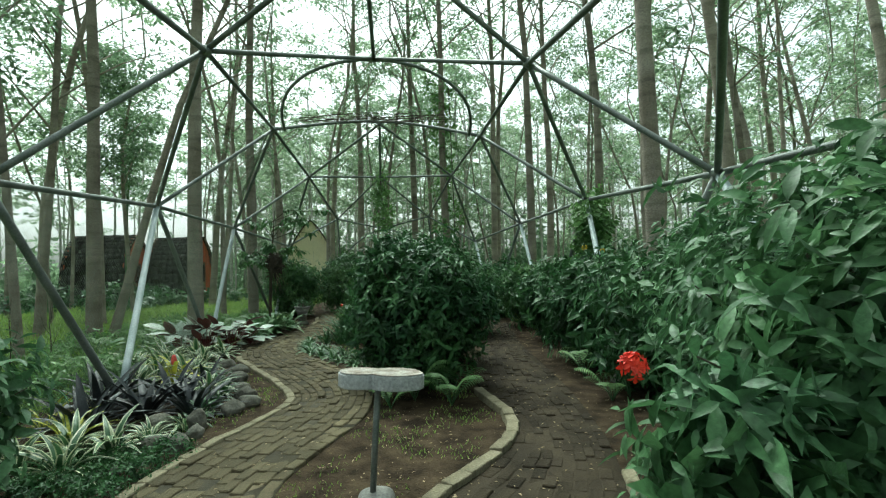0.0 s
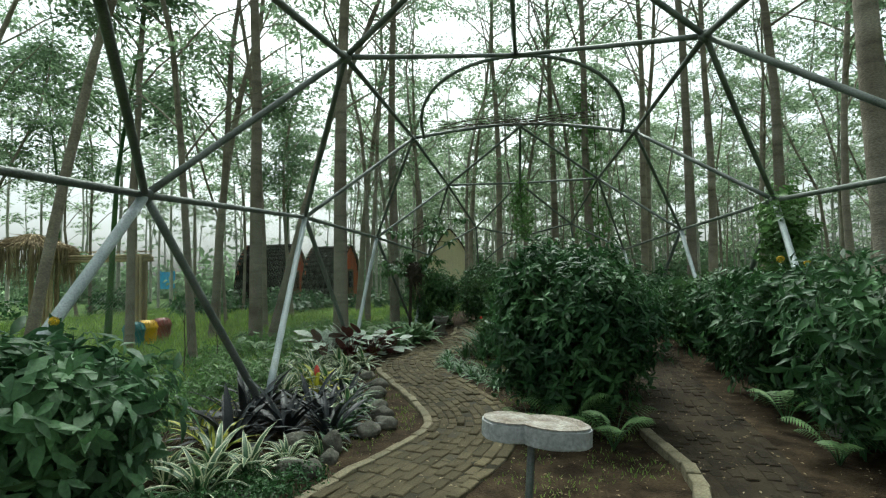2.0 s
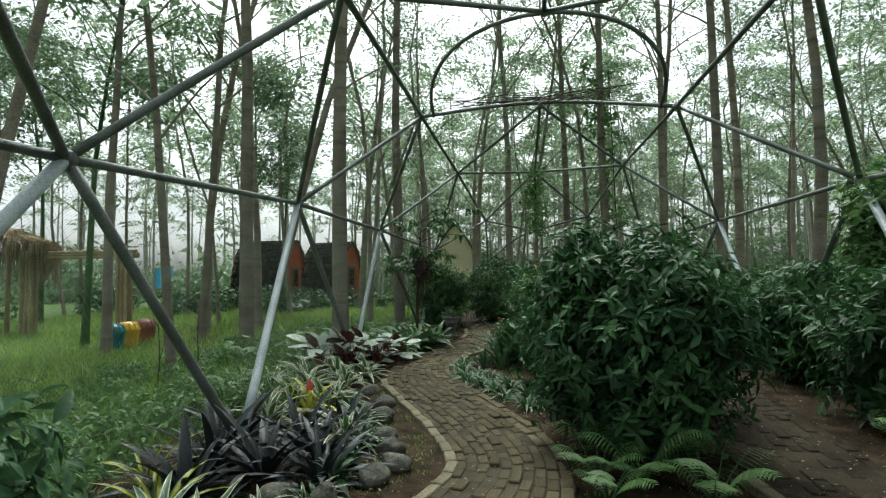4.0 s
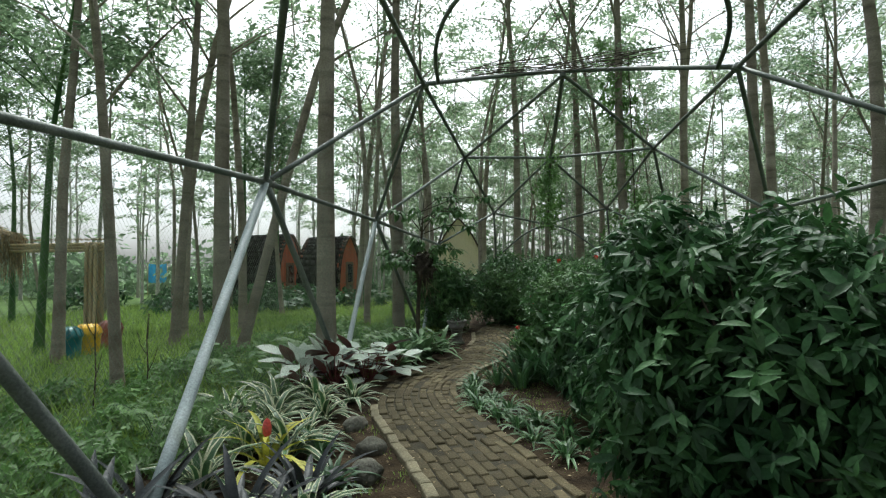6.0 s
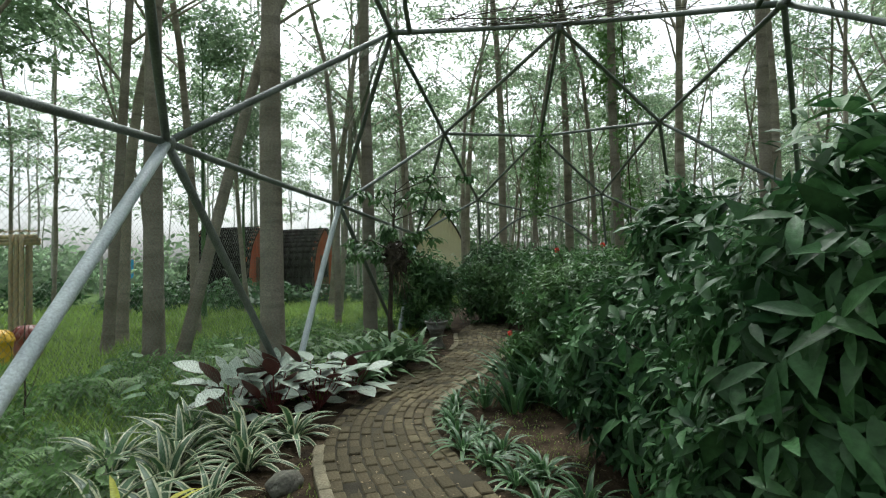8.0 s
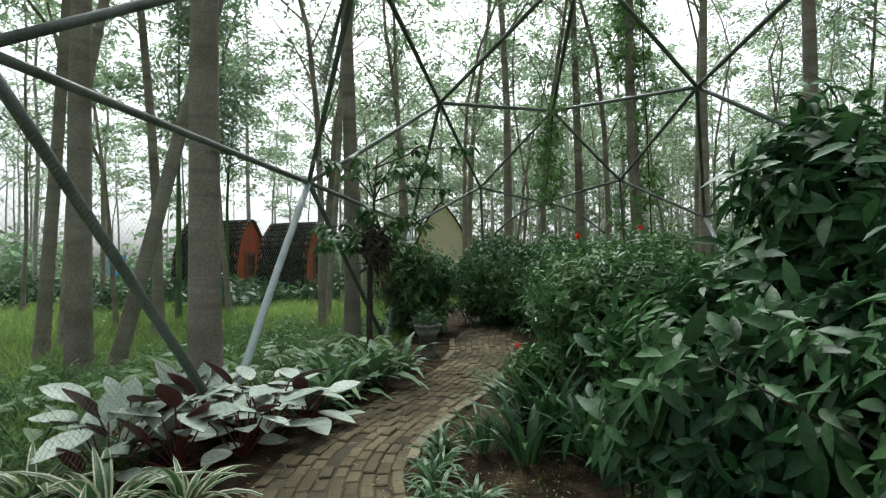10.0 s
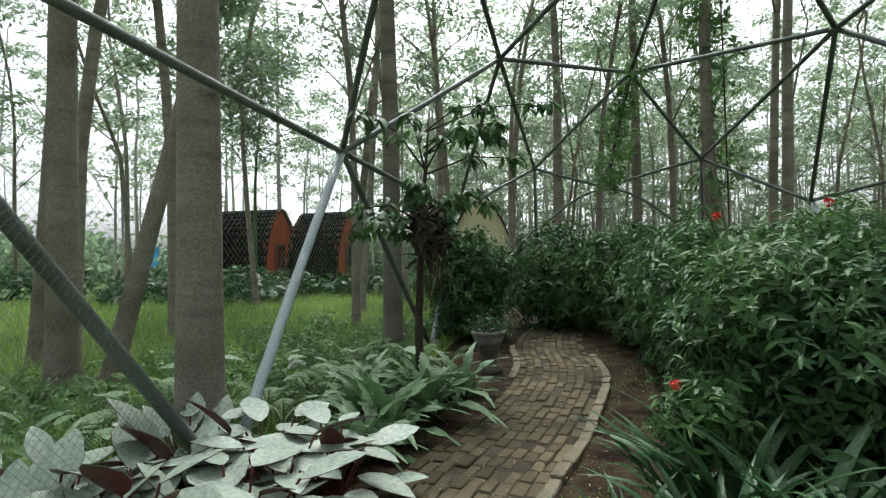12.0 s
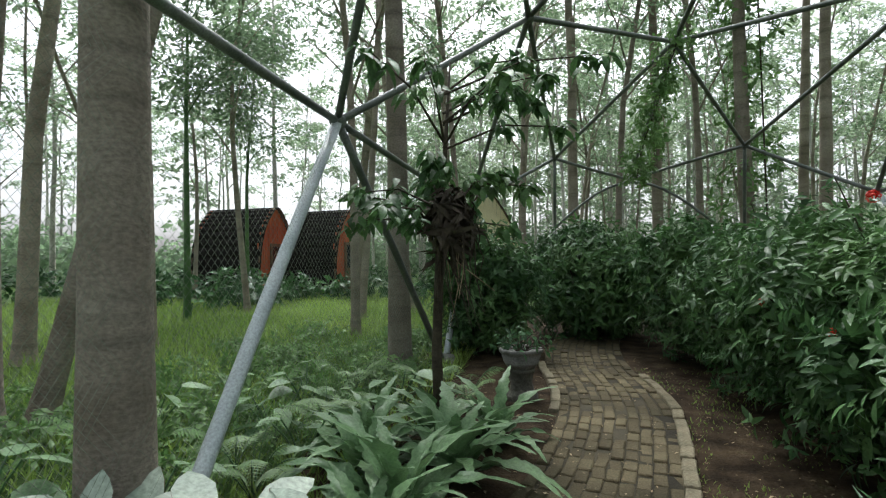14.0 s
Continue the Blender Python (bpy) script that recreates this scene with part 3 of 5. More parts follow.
for y in np.arange(-14, 80, 3.2):
    for x in np.arange(-62, 60, 3.2):
        px, py = x + g2.uniform(-1.1, 1.1), y + g2.uniform(-1.1, 1.1)
        k, turn, s, lx, ly = int(g2.choice([0, 1, 2, 3, 4, 5, 6], p=[0.03, 0.04, 0.07, 0.2, 0.22, 0.22, 0.22])), g2.uniform(0, 360), g2.uniform(0.85, 1.2), g2.normal(0, 3.6), g2.normal(0, 3.6)
        if (abs(side(px, py)) < 4.7 and -4 < py < 22) or any(math.hypot(px - a, py - b) < c for a, b, c in KEEP):
            continue
        if any(math.hypot(px - a, py - b) < 1.5 for a, b in spots):
            continue
        if px > 4 and g2.uniform() < 0.25:
            continue
        d = math.hypot(px + 1, py - 3)
        if px < -9 - 0.3 * py and g2.uniform() < 0.5:
            continue
        ang = math.degrees(math.atan2(px + 0.5, py + 3))
        if not -72 < ang < 62 and d > 16:
            continue
        # sight lines kept open to the cabins
        if 4 < d < 21 and (-50 < math.degrees(math.atan2(px + 2.5, py - 7)) < -27) and k < 3:
            k += 3
        if d < 33 and len(spots) < 265:
            spots.append((px, py))
            plant(k, px, py, turn, s, (lx, ly))
        elif d < 78:
            far_spots.append((px, py, turn, s))
w_all, c_all = [], []
far_protos = [tree_parts(50 + i, h, r, f, 9, 58, 12, 0.42, 2.9, 0.4, 5) for i, (h, r, f) in enumerate([(17, 0.11, 0.3), (15, 0.09, 0.22), (19, 0.13, 0.35), (13, 0.08, 0.2)])]
for i, (x, y, turn, s) in enumerate(far_spots):
    if i % 2 and math.hypot(x, y) > 40 and not -26 < math.degrees(math.atan2(x + 1, y)) < 30:
        continue
    c, n = math.cos(turn), math.sin(turn)
    rot = np.array([(c, -n, 0), (n, c, 0), (0, 0, 1)]) * s
    wood, crown = far_protos[i % 4]
    w_all.append((wood[0] @ rot.T + (x, y, -0.1), wood[1]))
    c_all.append((crown[0] @ rot.T + (x, y, -0.1), crown[1]))
# both far meshes wear the haze-lightened colours
tagged(new("far_wood_trunks", mesh("far_wood_trunks", *join(w_all), M_BARK_HAZED)), "distant stand of thin tree trunks, paled for haze", "woodland", kind="stuff")
tagged(new("far_wood_foliage", mesh("far_wood_foliage", *join(c_all), M_LEAF_HAZED)), "distant woodland foliage in a light green paled for haze", "woodland", kind="stuff")

# ---- shrubs ----
LEAF_A = leaf_shape(0.32, 0.26, 0.35)
LEAF_B = leaf_shape(0.36, 0.32, 0.3)
LEAF_FLAT = (np.array([(0, 0, 0), (0.24, 0.5, 0.02), (0, 1, -0.1), (-0.24, 0.5, 0.02)]), np.array([(0, 1, 2, 3)]))
LEAF_FAR = leaf_shape(0.34, 0.24, 0.35, (0, 0.45, 1.0), (0.08, 1.0, 0.04))
LEAF_SMALL = leaf_shape(0.44, 0.15, 0.35, (0, 0.5, 1.0), (0.08, 1.0, 0.05))


def foliage(g, blobs, twigs, per, size, shape, zmin=0.06):
    """Leaves in whorls at twig tips over a union of ellipsoids; also the tips."""
    vol = np.array([b[3] * b[4] + b[5] * (b[3] + b[4]) / 2 for b in blobs])
    tips, outs = [], []
    while len(tips) < twigs:
        b = blobs[g.choice(len(blobs), p=vol / vol.sum())]
        n = g.normal(0, 1, 3)
        n /= np.linalg.norm(n)
        depth = 1 - 0.45 * g.uniform(0, 1) ** 1.5 + 0.26 * g.uniform(0, 1) ** 5
        wob = 1 + 0.3 * noise.noise(Vector(n * 3.1) + Vector(b[:3]) * 2.0)
        p = np.array(b[:3]) + n * np.array(b[3:6]) * depth * wob
        if p[2] < zmin:
            continue
        tips.append(p)
        outs.append(n)
    tips, outs = np.array(tips), np.array(outs)
    tw = outs * (1, 1, 0.6) + (0, 0, 0.55) + g.normal(0, 0.25, outs.shape)
    tw /= np.linalg.norm(tw, axis=1)[:, None]
    locs, dirs, ups, sz = [], [], [], []
    ref = np.cross(tw, g.normal(0, 1, tw.shape))
    ref /= np.linalg.norm(ref, axis=1)[:, None]
    bi = np.cross(tw, ref)
    vigour = g.uniform(0.65, 1.3, len(tips))
    for k in range(per):
        a = 2.4 * k + g.uniform(-0.9, 0.9, len(tips))
        rad = ref * np.cos(a)[:, None] + bi * np.sin(a)[:, None]
        s = size * vigour * g.uniform(0.6, 1.2, len(tips))
        d = rad + tw * g.uniform(0.0, 0.9, len(tips))[:, None] - np.array((0, 0, 0.28)) + g.normal(0, 0.25, tips.shape)
        locs.append(tips - tw * (size * 0.9 * k / per))
        dirs.append(d)
        ups.append(tw + g.normal(0, 0.35, tw.shape))
        sz.append(s)
    return scatter(shape, aim(np.concatenate(dirs), np.concatenate(ups)), np.concatenate(locs), np.concatenate(sz)), tips


def inner_leaves(g, blobs, n, size):
    """Older leaves crowded inside a shrub, which make its depth dark."""
    b = np.array(blobs)[g.integers(len(blobs), size=n)]
    d = g.normal(0, 1, (n, 3))
    d /= np.linalg.norm(d, axis=1)[:, None]
    p = b[:, :3] + d * b[:, 3:6] * g.uniform(0.3, 0.8, n)[:, None]
    p[:, 2] = np.maximum(p[:, 2], 0.12)
    return scatter(LEAF_FLAT, aim(g.normal(0, 1, (n, 3)), g.normal(0, 1, (n, 3))), p, size * g.uniform(0.7, 1.3, n))


def shrub(name, label, x, y, blobs, twigs, per, size, shape, mat, seed, flowers=(), group="garden shrubs", stems=40, category="shrub"):
    g = np.random.default_rng(seed)
    t = thing(name, (x, y, -0.03), label, category, group)
    leaves, tips = foliage(g, blobs, twigs, per, size, shape)
    part("foliage", mesh("foliage", *join([leaves, inner_leaves(g, blobs, int(twigs * 1.1), size * 1.25)]), mat, smooth=False), t)
    wood = []
    for i in g.choice(len(tips), min(stems, len(tips)), replace=False):
        p = tips[i]
        b = np.array((g.normal(0, 0.09), g.normal(0, 0.09), -0.05))
        m = b * 0.45 + p * 0.55 + (0, 0, 0.1) - (p - b) * (0.1, 0.1, -0.1)
        wood.append(tube([b, (b + m) / 2 + g.normal(0, 0.03, 3), m, p], [0.016, 0.013, 0.009, 0.003], 5, False))
    part("woody_base", mesh("woody_base", *join(wood), M_STEM), t)
    for kind, dx, dy, dz, s in flowers:
        part("flower", flower_mesh(kind, s, seed + int(100 * dz)), t, "red flower head" if kind == "red" else "yellow flower head").location = (dx, dy, dz + 0.03)
    return t


def flower_mesh(kind, s, seed):
    """A round head of many small four-petalled florets."""
    g = np.random.default_rng(seed)
    n = 26
    d = g.normal(0, 1, (n, 3)) + (0, 0, 0.7)
    d /= np.linalg.norm(d, axis=1)[:, None]
    petal = leaf_shape(0.55, 0.1, 0.25, (0, 0.55, 1.0), (0.25, 1.0, 0.2))
    locs, dirs, ups = [], [], []
    ref = np.cross(d, g.normal(0, 1, d.shape))
    ref /= np.linalg.norm(ref, axis=1)[:, None]
    bi = np.cross(d, ref)
    for k in range(4):
        a = k * math.pi / 2
        locs.append(d * s * 0.6)
        dirs.append(ref * math.cos(a) + bi * math.sin(a) + 0.35 * d)
        ups.append(d)
    v, q = scatter(petal, aim(np.concatenate(dirs), np.concatenate(ups)), np.concatenate(locs), np.full(4 * n, s * 0.42))
    return mesh("flower", v, q, M_RED if kind == "red" else M_YFLOWER)


def mound(r, h, low=0.0, n=3, seed=0):
    """Blobs of a shrub of that radius and height: a round head over a narrower foot."""
    g = np.random.default_rng(seed)
    b = [(0, 0, h * 0.56, r, r, h * 0.44), (0, 0, h * 0.28, r * 0.78, r * 0.78, h * 0.3)]
    for i in range(n):
        a = g.uniform(0, 6.28)
        b.append((0.55 * r * math.cos(a), 0.55 * r * math.sin(a), h * g.uniform(0.55, 0.78), r * 0.5, r * 0.5, h * 0.27))
    return b


DARK = "dense dark green glossy shrub beside the brick path"
BROAD = "broad-leaved green shrub with drooping leaves"
FLOWERY = "dense green shrub with scattered red flowers"
shrub("shrub", DARK, -0.2, 5.75, mound(0.74, 1.74, n=4, seed=1) + [(-0.45, 0.1, 0.72, 0.5, 0.55, 0.5), (-0.3, 0.5, 0.8, 0.6, 0.5, 0.6), (0.38, 0.1, 0.95, 0.52, 0.5, 0.52)], 3400, 6, 0.098, LEAF_A, M_BUSH, 101)
shrub("shrub", DARK, -0.25, 7.2, mound(0.82, 1.6, n=4, seed=2), 2400, 6, 0.105, LEAF_A, M_BUSH, 102)
shrub("shrub", BROAD, -0.92, 8.1, mound(0.66, 1.36, n=4, seed=3) + [(0.22, 0.0, 1.55, 0.34, 0.34, 0.42)], 1700, 6, 0.115, LEAF_B, M_BUSH, 103)
shrub("shrub", FLOWERY, -1.4, 10.6, mound(0.82, 1.55, n=6, seed=4) + [(-0.72, -0.7, 0.5, 0.24, 0.24, 0.24), (-0.68, 0.25, 0.85, 0.22, 0.22, 0.22)], 2500, 6, 0.082, LEAF_A, M_BUSH3, 104, [("red", -0.78, 0.3, 0.92, 0.03), ("red", -0.83, -0.81, 0.66, 0.035)])
shrub("shrub", FLOWERY, -1.5, 11.75, mound(0.98, 1.62, n=7, seed=5), 2600, 6, 0.085, LEAF_A, M_BUSH3, 105, [("red", -0.35, -0.36, 1.58, 0.045), ("red", 0.25, -0.73, 1.62, 0.04), ("red", -0.85, -0.2, 1.0, 0.03)])
shrub("shrub", DARK, -1.75, 13.3, mound(0.95, 1.66, n=5, seed=6), 2200, 6, 0.09, LEAF_FAR, M_BUSH3, 106)
shrub("shrub", DARK, -2.2, 15.1, mound(1.05, 1.75, n=3, seed=7), 1600, 6, 0.12, LEAF_FAR, M_BUSH3, 107)
shrub("shrub", DARK, -3.75, 16.75, mound(1.2, 1.9, n=4, seed=8) + [(0, 0, 0.5, 1.0, 0.9, 0.5)], 2400, 6, 0.13, LEAF_FAR, M_BUSH3, 108)
shrub("shrub", DARK, -5.05, 15.0, mound(0.85, 1.75, n=3, seed=9), 1500, 6, 0.12, LEAF_FAR, M_BUSH3, 109)
shrub("shrub", DARK, 0.0, 10.2, mound(0.95, 1.6, n=3, seed=10), 1000, 6, 0.12, LEAF_FAR, M_BUSH3, 110)
shrub("shrub", "big broad-leaved shrub with red flower head by the path", 2.25, 1.95, mound(0.95, 1.98, n=5, seed=11) + [(-1.05, -0.62, 0.78, 0.34, 0.3, 0.3), (-0.75, -0.3, 0.55, 0.4, 0.4, 0.4)], 2300, 6, 0.112, LEAF_B, M_BUSH2, 111, [("red", -1.4, -0.84, 1.08, 0.05)])
shrub("shrub", BROAD, 2.45, 3.6, mound(0.8, 1.75, n=3, seed=12), 1500, 6, 0.12, LEAF_FAR, M_BUSH2, 112)
shrub("shrub", DARK, 2.4, 5.3, mound(0.9, 1.65, n=3, seed=13), 1300, 6, 0.14, LEAF_FAR, M_BUSH, 113)
shrub("shrub", "dark green shrub with small yellow flowers on top", 2.2, 7.1, mound(0.95, 1.5, n=3, seed=14), 1400, 6, 0.14, LEAF_FAR, M_BUSH, 114, [("yellow", -0.3, -0.3, 1.55, 0.05), ("yellow", -0.1, -0.45, 1.5, 0.045)])
shrub("shrub", DARK, 2.1, 9.2, mound(0.95, 1.5, n=3, seed=15), 1300, 6, 0.13, LEAF_FAR, M_BUSH, 115)
shrub("shrub", DARK, 1.9, 11.4, mound(1.05, 1.5, n=3, seed=16), 1200, 6, 0.13, LEAF_FAR, M_BUSH3, 116)
shrub("shrub", DARK, 0.9, 13.9, mound(1.3, 1.6, n=3, seed=17), 1300, 6, 0.14, LEAF_FAR, M_BUSH, 117)
shrub("shrub", BROAD, -2.75, 2.15, mound(0.78, 1.2, n=9, seed=18) + [(0.3, 0.35, 0.72, 0.4, 0.4, 0.36)], 1300, 6, 0.13, LEAF_B, M_BUSH2, 118, [("yellow", -0.1, 0.35, 1.2, 0.035)])

# creepers on the dome
for nm, pts, n, sd in (("creeper", [(-2.5, 15.6, 4.2), (-2.75, 17.3, 3.75), (-3.0, 18.6, 3.35), (-3.1, 19.6, 2.9)], 300, 31), ("creeper", [H_D2, (2.38, 8.5, 1.9), (2.35, 8.4, 1.2)], 420, 32)):
    g = np.random.default_rng(sd)
    line = smooth_line(pts, 0.12)
    blobs = [(*(p + g.normal(0, 0.12, 3)), 0.27, 0.27, 0.3) for p in line]
    t = thing(nm, tuple(pts[-1]), "leafy green creeper wound round the dome's pipes", "climbing plant")
    lv, _ = foliage(g, blobs, n, 6, 0.12, LEAF_SMALL)
    off = np.array(pts[-1])
    part("foliage", mesh("foliage", lv[0] - off, lv[1], M_FERN), t)
    part("vine_stem", mesh("vine_stem", *tube(line - off, 0.012, 6), M_STEM), t)

g = np.random.default_rng(36)
t = thing("creeper", (-0.7, 21.5, -0.06), "yellow-green creeper covering a tall tree trunk", "climbing plant")
lv, _ = foliage(g, [(g.normal(0, 0.25) - 0.02 * z, g.normal(0, 0.25), z, 0.55, 0.55, 0.5) for z in np.arange(2.5, 9.5, 0.55)], 300, 5, 0.2, LEAF_SMALL)
part("foliage", mesh("foliage", *lv, M_FERN), t)
part("vine_stem", mesh("vine_stem", *tube([(0.28, -0.2, 0), (0.24, -0.26, 3), (0.2, -0.28, 6), (0.15, -0.25, 9)], 0.02, 6), M_STEM), t)

# broad pale leaves of wild taro in the lawn
for i, (x, y) in enumerate([(-5.3, 9.9), (-5.6, 11.2), (-5.1, 10.9), (-6.1, 9.6), (-5.9, 12.0), (-6.6, 11.0), (-5.4, 8.3), (-5.0, 12.1), (-6.9, 9.2)]):
    g = np.random.default_rng(370 + i)
    t = thing("taro", (x, y, -0.09), "low broad-leaved green plant growing in the grass", "foliage plant", "broad-leaved lawn plants")
    n = 8
    a = np.arange(n) * 2.4 + g.uniform(-0.4, 0.4, n)
    top = np.column_stack([0.2 * np.cos(a), 0.2 * np.sin(a), g.uniform(0.2, 0.42, n)])
    d = np.column_stack([np.cos(a), np.sin(a), g.uniform(-0.3, 0.2, n)])
    shape = leaf_shape(0.6, 0.2, 0.15, (0, 0.12, 0.32, 0.58, 0.82, 1.0), (0.35, 0.85, 1.0, 0.85, 0.5, 0.05))
    v, q = scatter(shape, aim(d, np.tile((0.0, 0.0, 1.0), (n, 1)) + g.normal(0, 0.2, (n, 3))), top, g.uniform(0.17, 0.27, n))
    for k in range(n):
        part("leaf", mesh("leaf", v[k * len(shape[0]):(k + 1) * len(shape[0])], shape[1], M_SERR, smooth=True), t)
        part("stalk", mesh("stalk", *tube([(0, 0, 0), top[k] * (0.6, 0.6, 0.7), top[k]], 0.006, 5, False), M_STRAP), t)

# small tree with a hanging fern clump
ot = thing("small_tree", (-4.48, 11.77, -0.04), "slender small tree with drooping leaves and a shaggy epiphyte", "tree")
g = np.random.default_rng(41)
stem = [np.array(p) for p in ((0, 0, 0), (-0.02, 0, 0.6), (0.03, -0.05, 1.2), (0.06, -0.06, 1.8), (0.1, -0.05, 2.2), (0.13, 0, 2.85))]
wood = [tube(stem, [0.05, 0.042, 0.038, 0.028, 0.018, 0.007], 8)]
ends = []
for i in range(26):
    low_tier = i < 16
    z = g.uniform(1.35, 1.75) if low_tier else g.uniform(2.15, 2.6)
    a = g.uniform(0, 6.28) if low_tier or i % 3 == 0 else g.uniform(-1.1, 1.1)
    le = g.uniform(0.35, 0.75) if low_tier else g.uniform(0.5, 1.25)
    b = np.array((0.08, -0.04, z))
    e = b + np.array((math.cos(a) * le, math.sin(a) * le, g.uniform(0.12, 0.34)))
    m = (b + e) / 2 + (0, 0, 0.1)
    wood.append(tube([b, m, e], [0.011, 0.008, 0.004], 5, False))
    for f in (0.55, 0.78, 1.0):
        ends.append(((1 - f) * m + f * e if f > 0.6 else m, np.array((math.cos(a), math.sin(a), 0.0))))
part("trunk", mesh("trunk", *join(wood), M_STEM), ot)
locs, dirs, ups, sz = [], [], [], []
for p, o in ends:
    for k in range(11):
        a = 0.57 * k + g.uniform(-0.3, 0.3)
        locs.append(p + g.normal(0, 0.035, 3))
        dirs.append(o * 0.35 + np.array((math.cos(a), math.sin(a), -0.45 + g.normal(0, 0.25))))
        ups.append(np.array((0, 0, 1.0)) + g.normal(0, 0.3, 3))
        sz.append(g.uniform(0.09, 0.165))
lv = scatter(leaf_shape(0.4, 0.4, 0.25), aim(np.array(dirs), np.array(ups)), np.array(locs), np.array(sz))
part("crown", mesh("crown", *lv, M_BUSH3), ot)
lv, _ = foliage(g, [(0.22, -0.25, 1.62, 0.17, 0.17, 0.2)], 120, 5, 0.15, leaf_shape(0.25, 0.8, 0.3))
part("epiphyte", mesh("epiphyte", *lv, M_STEM), ot, "dark shaggy epiphyte clump on the trunk")
for i in range(22):
    p = np.array((0.22 + g.normal(0, 0.08), -0.25 + g.normal(0, 0.08), 1.5))
    le = g.uniform(0.3, 0.75)
    part("hanging_root", mesh("hanging_root", *tube([p, p + (g.normal(0, 0.04), g.normal(0, 0.04), -le * 0.5), p + (g.normal(0, 0.07), g.normal(0, 0.07), -le)], [0.006, 0.004, 0.002], 4, False), M_STRAW if i % 4 == 0 else M_STEM), ot)

# ---- bedding plants ----


def rosette(name, label, category, x, y, n, length, shape, mats, seed, lean=0.9, spread=0.06, group="", spike=None, low=0.25, single=False):
    g = np.random.default_rng(seed)
    t = thing(name, (x, y, -0.02), label, category, group)
    a = np.arange(n) * 2.4 + g.uniform(-0.3, 0.3, n)
    el = np.linspace(low, 1.25, n) + g.normal(0, 0.1, n)
    d = np.column_stack([np.cos(a) * np.cos(el), np.sin(a) * np.cos(el), np.sin(el) * lean])
    up = np.column_stack([-np.cos(a) * np.sin(el), -np.sin(a) * np.sin(el), np.cos(el)]) + (0, 0, 0.2)
    loc = np.column_stack([np.cos(a) * spread * g.uniform(0.2, 1, n), np.sin(a) * spread * g.uniform(0.2, 1, n), np.full(n, 0.0)])
    v, q = scatter(shape, aim(d, up), loc, length * g.uniform(0.7, 1.15, n))
    slots = np.tile(shape[2], n) if len(shape) > 2 and len(mats) > 1 else None
    if single:
        nv, nq = len(shape[0]), len(shape[1])
        for k in range(n):
            part("leaf", mesh("leaf", v[k * nv:(k + 1) * nv], shape[1], mats, slots[:nq] if slots is not None else None), t)
    else:
        part("leaves", mesh("leaves", v, q, mats, slots), t)
    if spike:
        part("flower_spike", mesh("flower_spike", *lathe([(0.0, 0.0), (0.012, 0.02), (0.012, spike * 0.6), (0.03, spike * 0.66), (0.035, spike * 0.8), (0.022, spike * 0.95), (0.0, spike)], 10), M_PINK), t, "pink red bract spike")
    return t


SPIDER = strap_shape(0.115, 0.35, 0.75)
STIFF = strap_shape(0.12, 0.15, 0.35)
AGAP = strap_shape(0.075, 0.2, 0.55)
NEST = strap_shape(0.118, 0.42, 0.66, 17, 0.4)
CROTON = strap_shape(0.10, 0.3, 0.6)
ARCHED = strap_shape(0.075, 0.35, 0.7)
VAR = "striped spider plant with cream-edged arching leaves"
for i, (x, y, L) in enumerate([(-2.4, 3.15, 0.36), (-2.3, 3.5, 0.38), (-2.65, 3.55, 0.34), (-3.55, 5.6, 0.42), (-3.75, 6.3, 0.42), (-4.0, 6.95, 0.45), (-4.3, 7.35, 0.46), (-4.55, 7.0, 0.42), (-4.05, 7.75, 0.44), (-2.3, 3.95, 0.22), (-2.15, 4.2, 0.2), (-4.6, 7.8, 0.4), (-3.5, 6.75, 0.3), (-2.55, 5.35, 0.36), (-3.4, 6.35, 0.4), (-2.85, 3.3, 0.34), (-3.7, 7.35, 0.36), (-3.75, 8.0, 0.38)]):
    rosette("spider_plant", VAR, "spider plant", x, y, 24, L * 1.35, SPIDER, [M_STRAP, M_CREAM], 200 + i, group="spider plants in the bed")
for i, (x, y, L) in enumerate([(-2.75, 4.55, 0.42), (-2.55, 4.95, 0.38), (-3.25, 4.6, 0.45), (-2.9, 5.2, 0.4), (-3.0, 4.1, 0.42), (-2.3, 4.6, 0.36), (-3.45, 5.1, 0.42), (-2.75, 5.65, 0.36)]):
    rosette("bromeliad", "dark purple-green bromeliad with stiff pointed leaves", "bromeliad", x, y, 26, L * 1.4, STIFF, [M_PURPLE], 230 + i, group="bromeliads in the bed", low=0.3)
for i, (x, y, L, m) in enumerate([(-2.15, 4.3, 0.18, M_STRAP), (-2.2, 4.6, 0.2, M_STRAP), (-2.3, 4.95, 0.22, M_STRAP), (-2.4, 5.4, 0.22, M_STRAP), (-2.75, 5.95, 0.26, M_STRAP), (-3.2, 6.5, 0.28, M_STRAP)]):
    rosette("bedding_plant", "small green rosette plant beside the stones", "plant", x, y, 28, L * 1.25, SPIDER, [m], 250 + i, group="small green rosettes")
rosette("bromeliad", "yellow-leaved bromeliad with a pink flower spike", "bromeliad", -3.42, 6.12, 13, 0.7, ARCHED, [M_YELLOW_LEAF, M_YELLOW_LEAF], 261, spike=0.36, low=0.2, single=True)
rosette("croton", "bright yellow long-leaved croton in the bed", "croton", -2.85, 3.75, 18, 0.48, CROTON, [M_YELLOW_LEAF, M_STRAP], 262, low=0.45, single=True)
rosette("croton", "bright yellow long-leaved croton in the bed", "croton", -3.45, 4.2, 14, 0.46, CROTON, [M_YELLOW_LEAF, M_STRAP], 263, low=0.45, single=True)
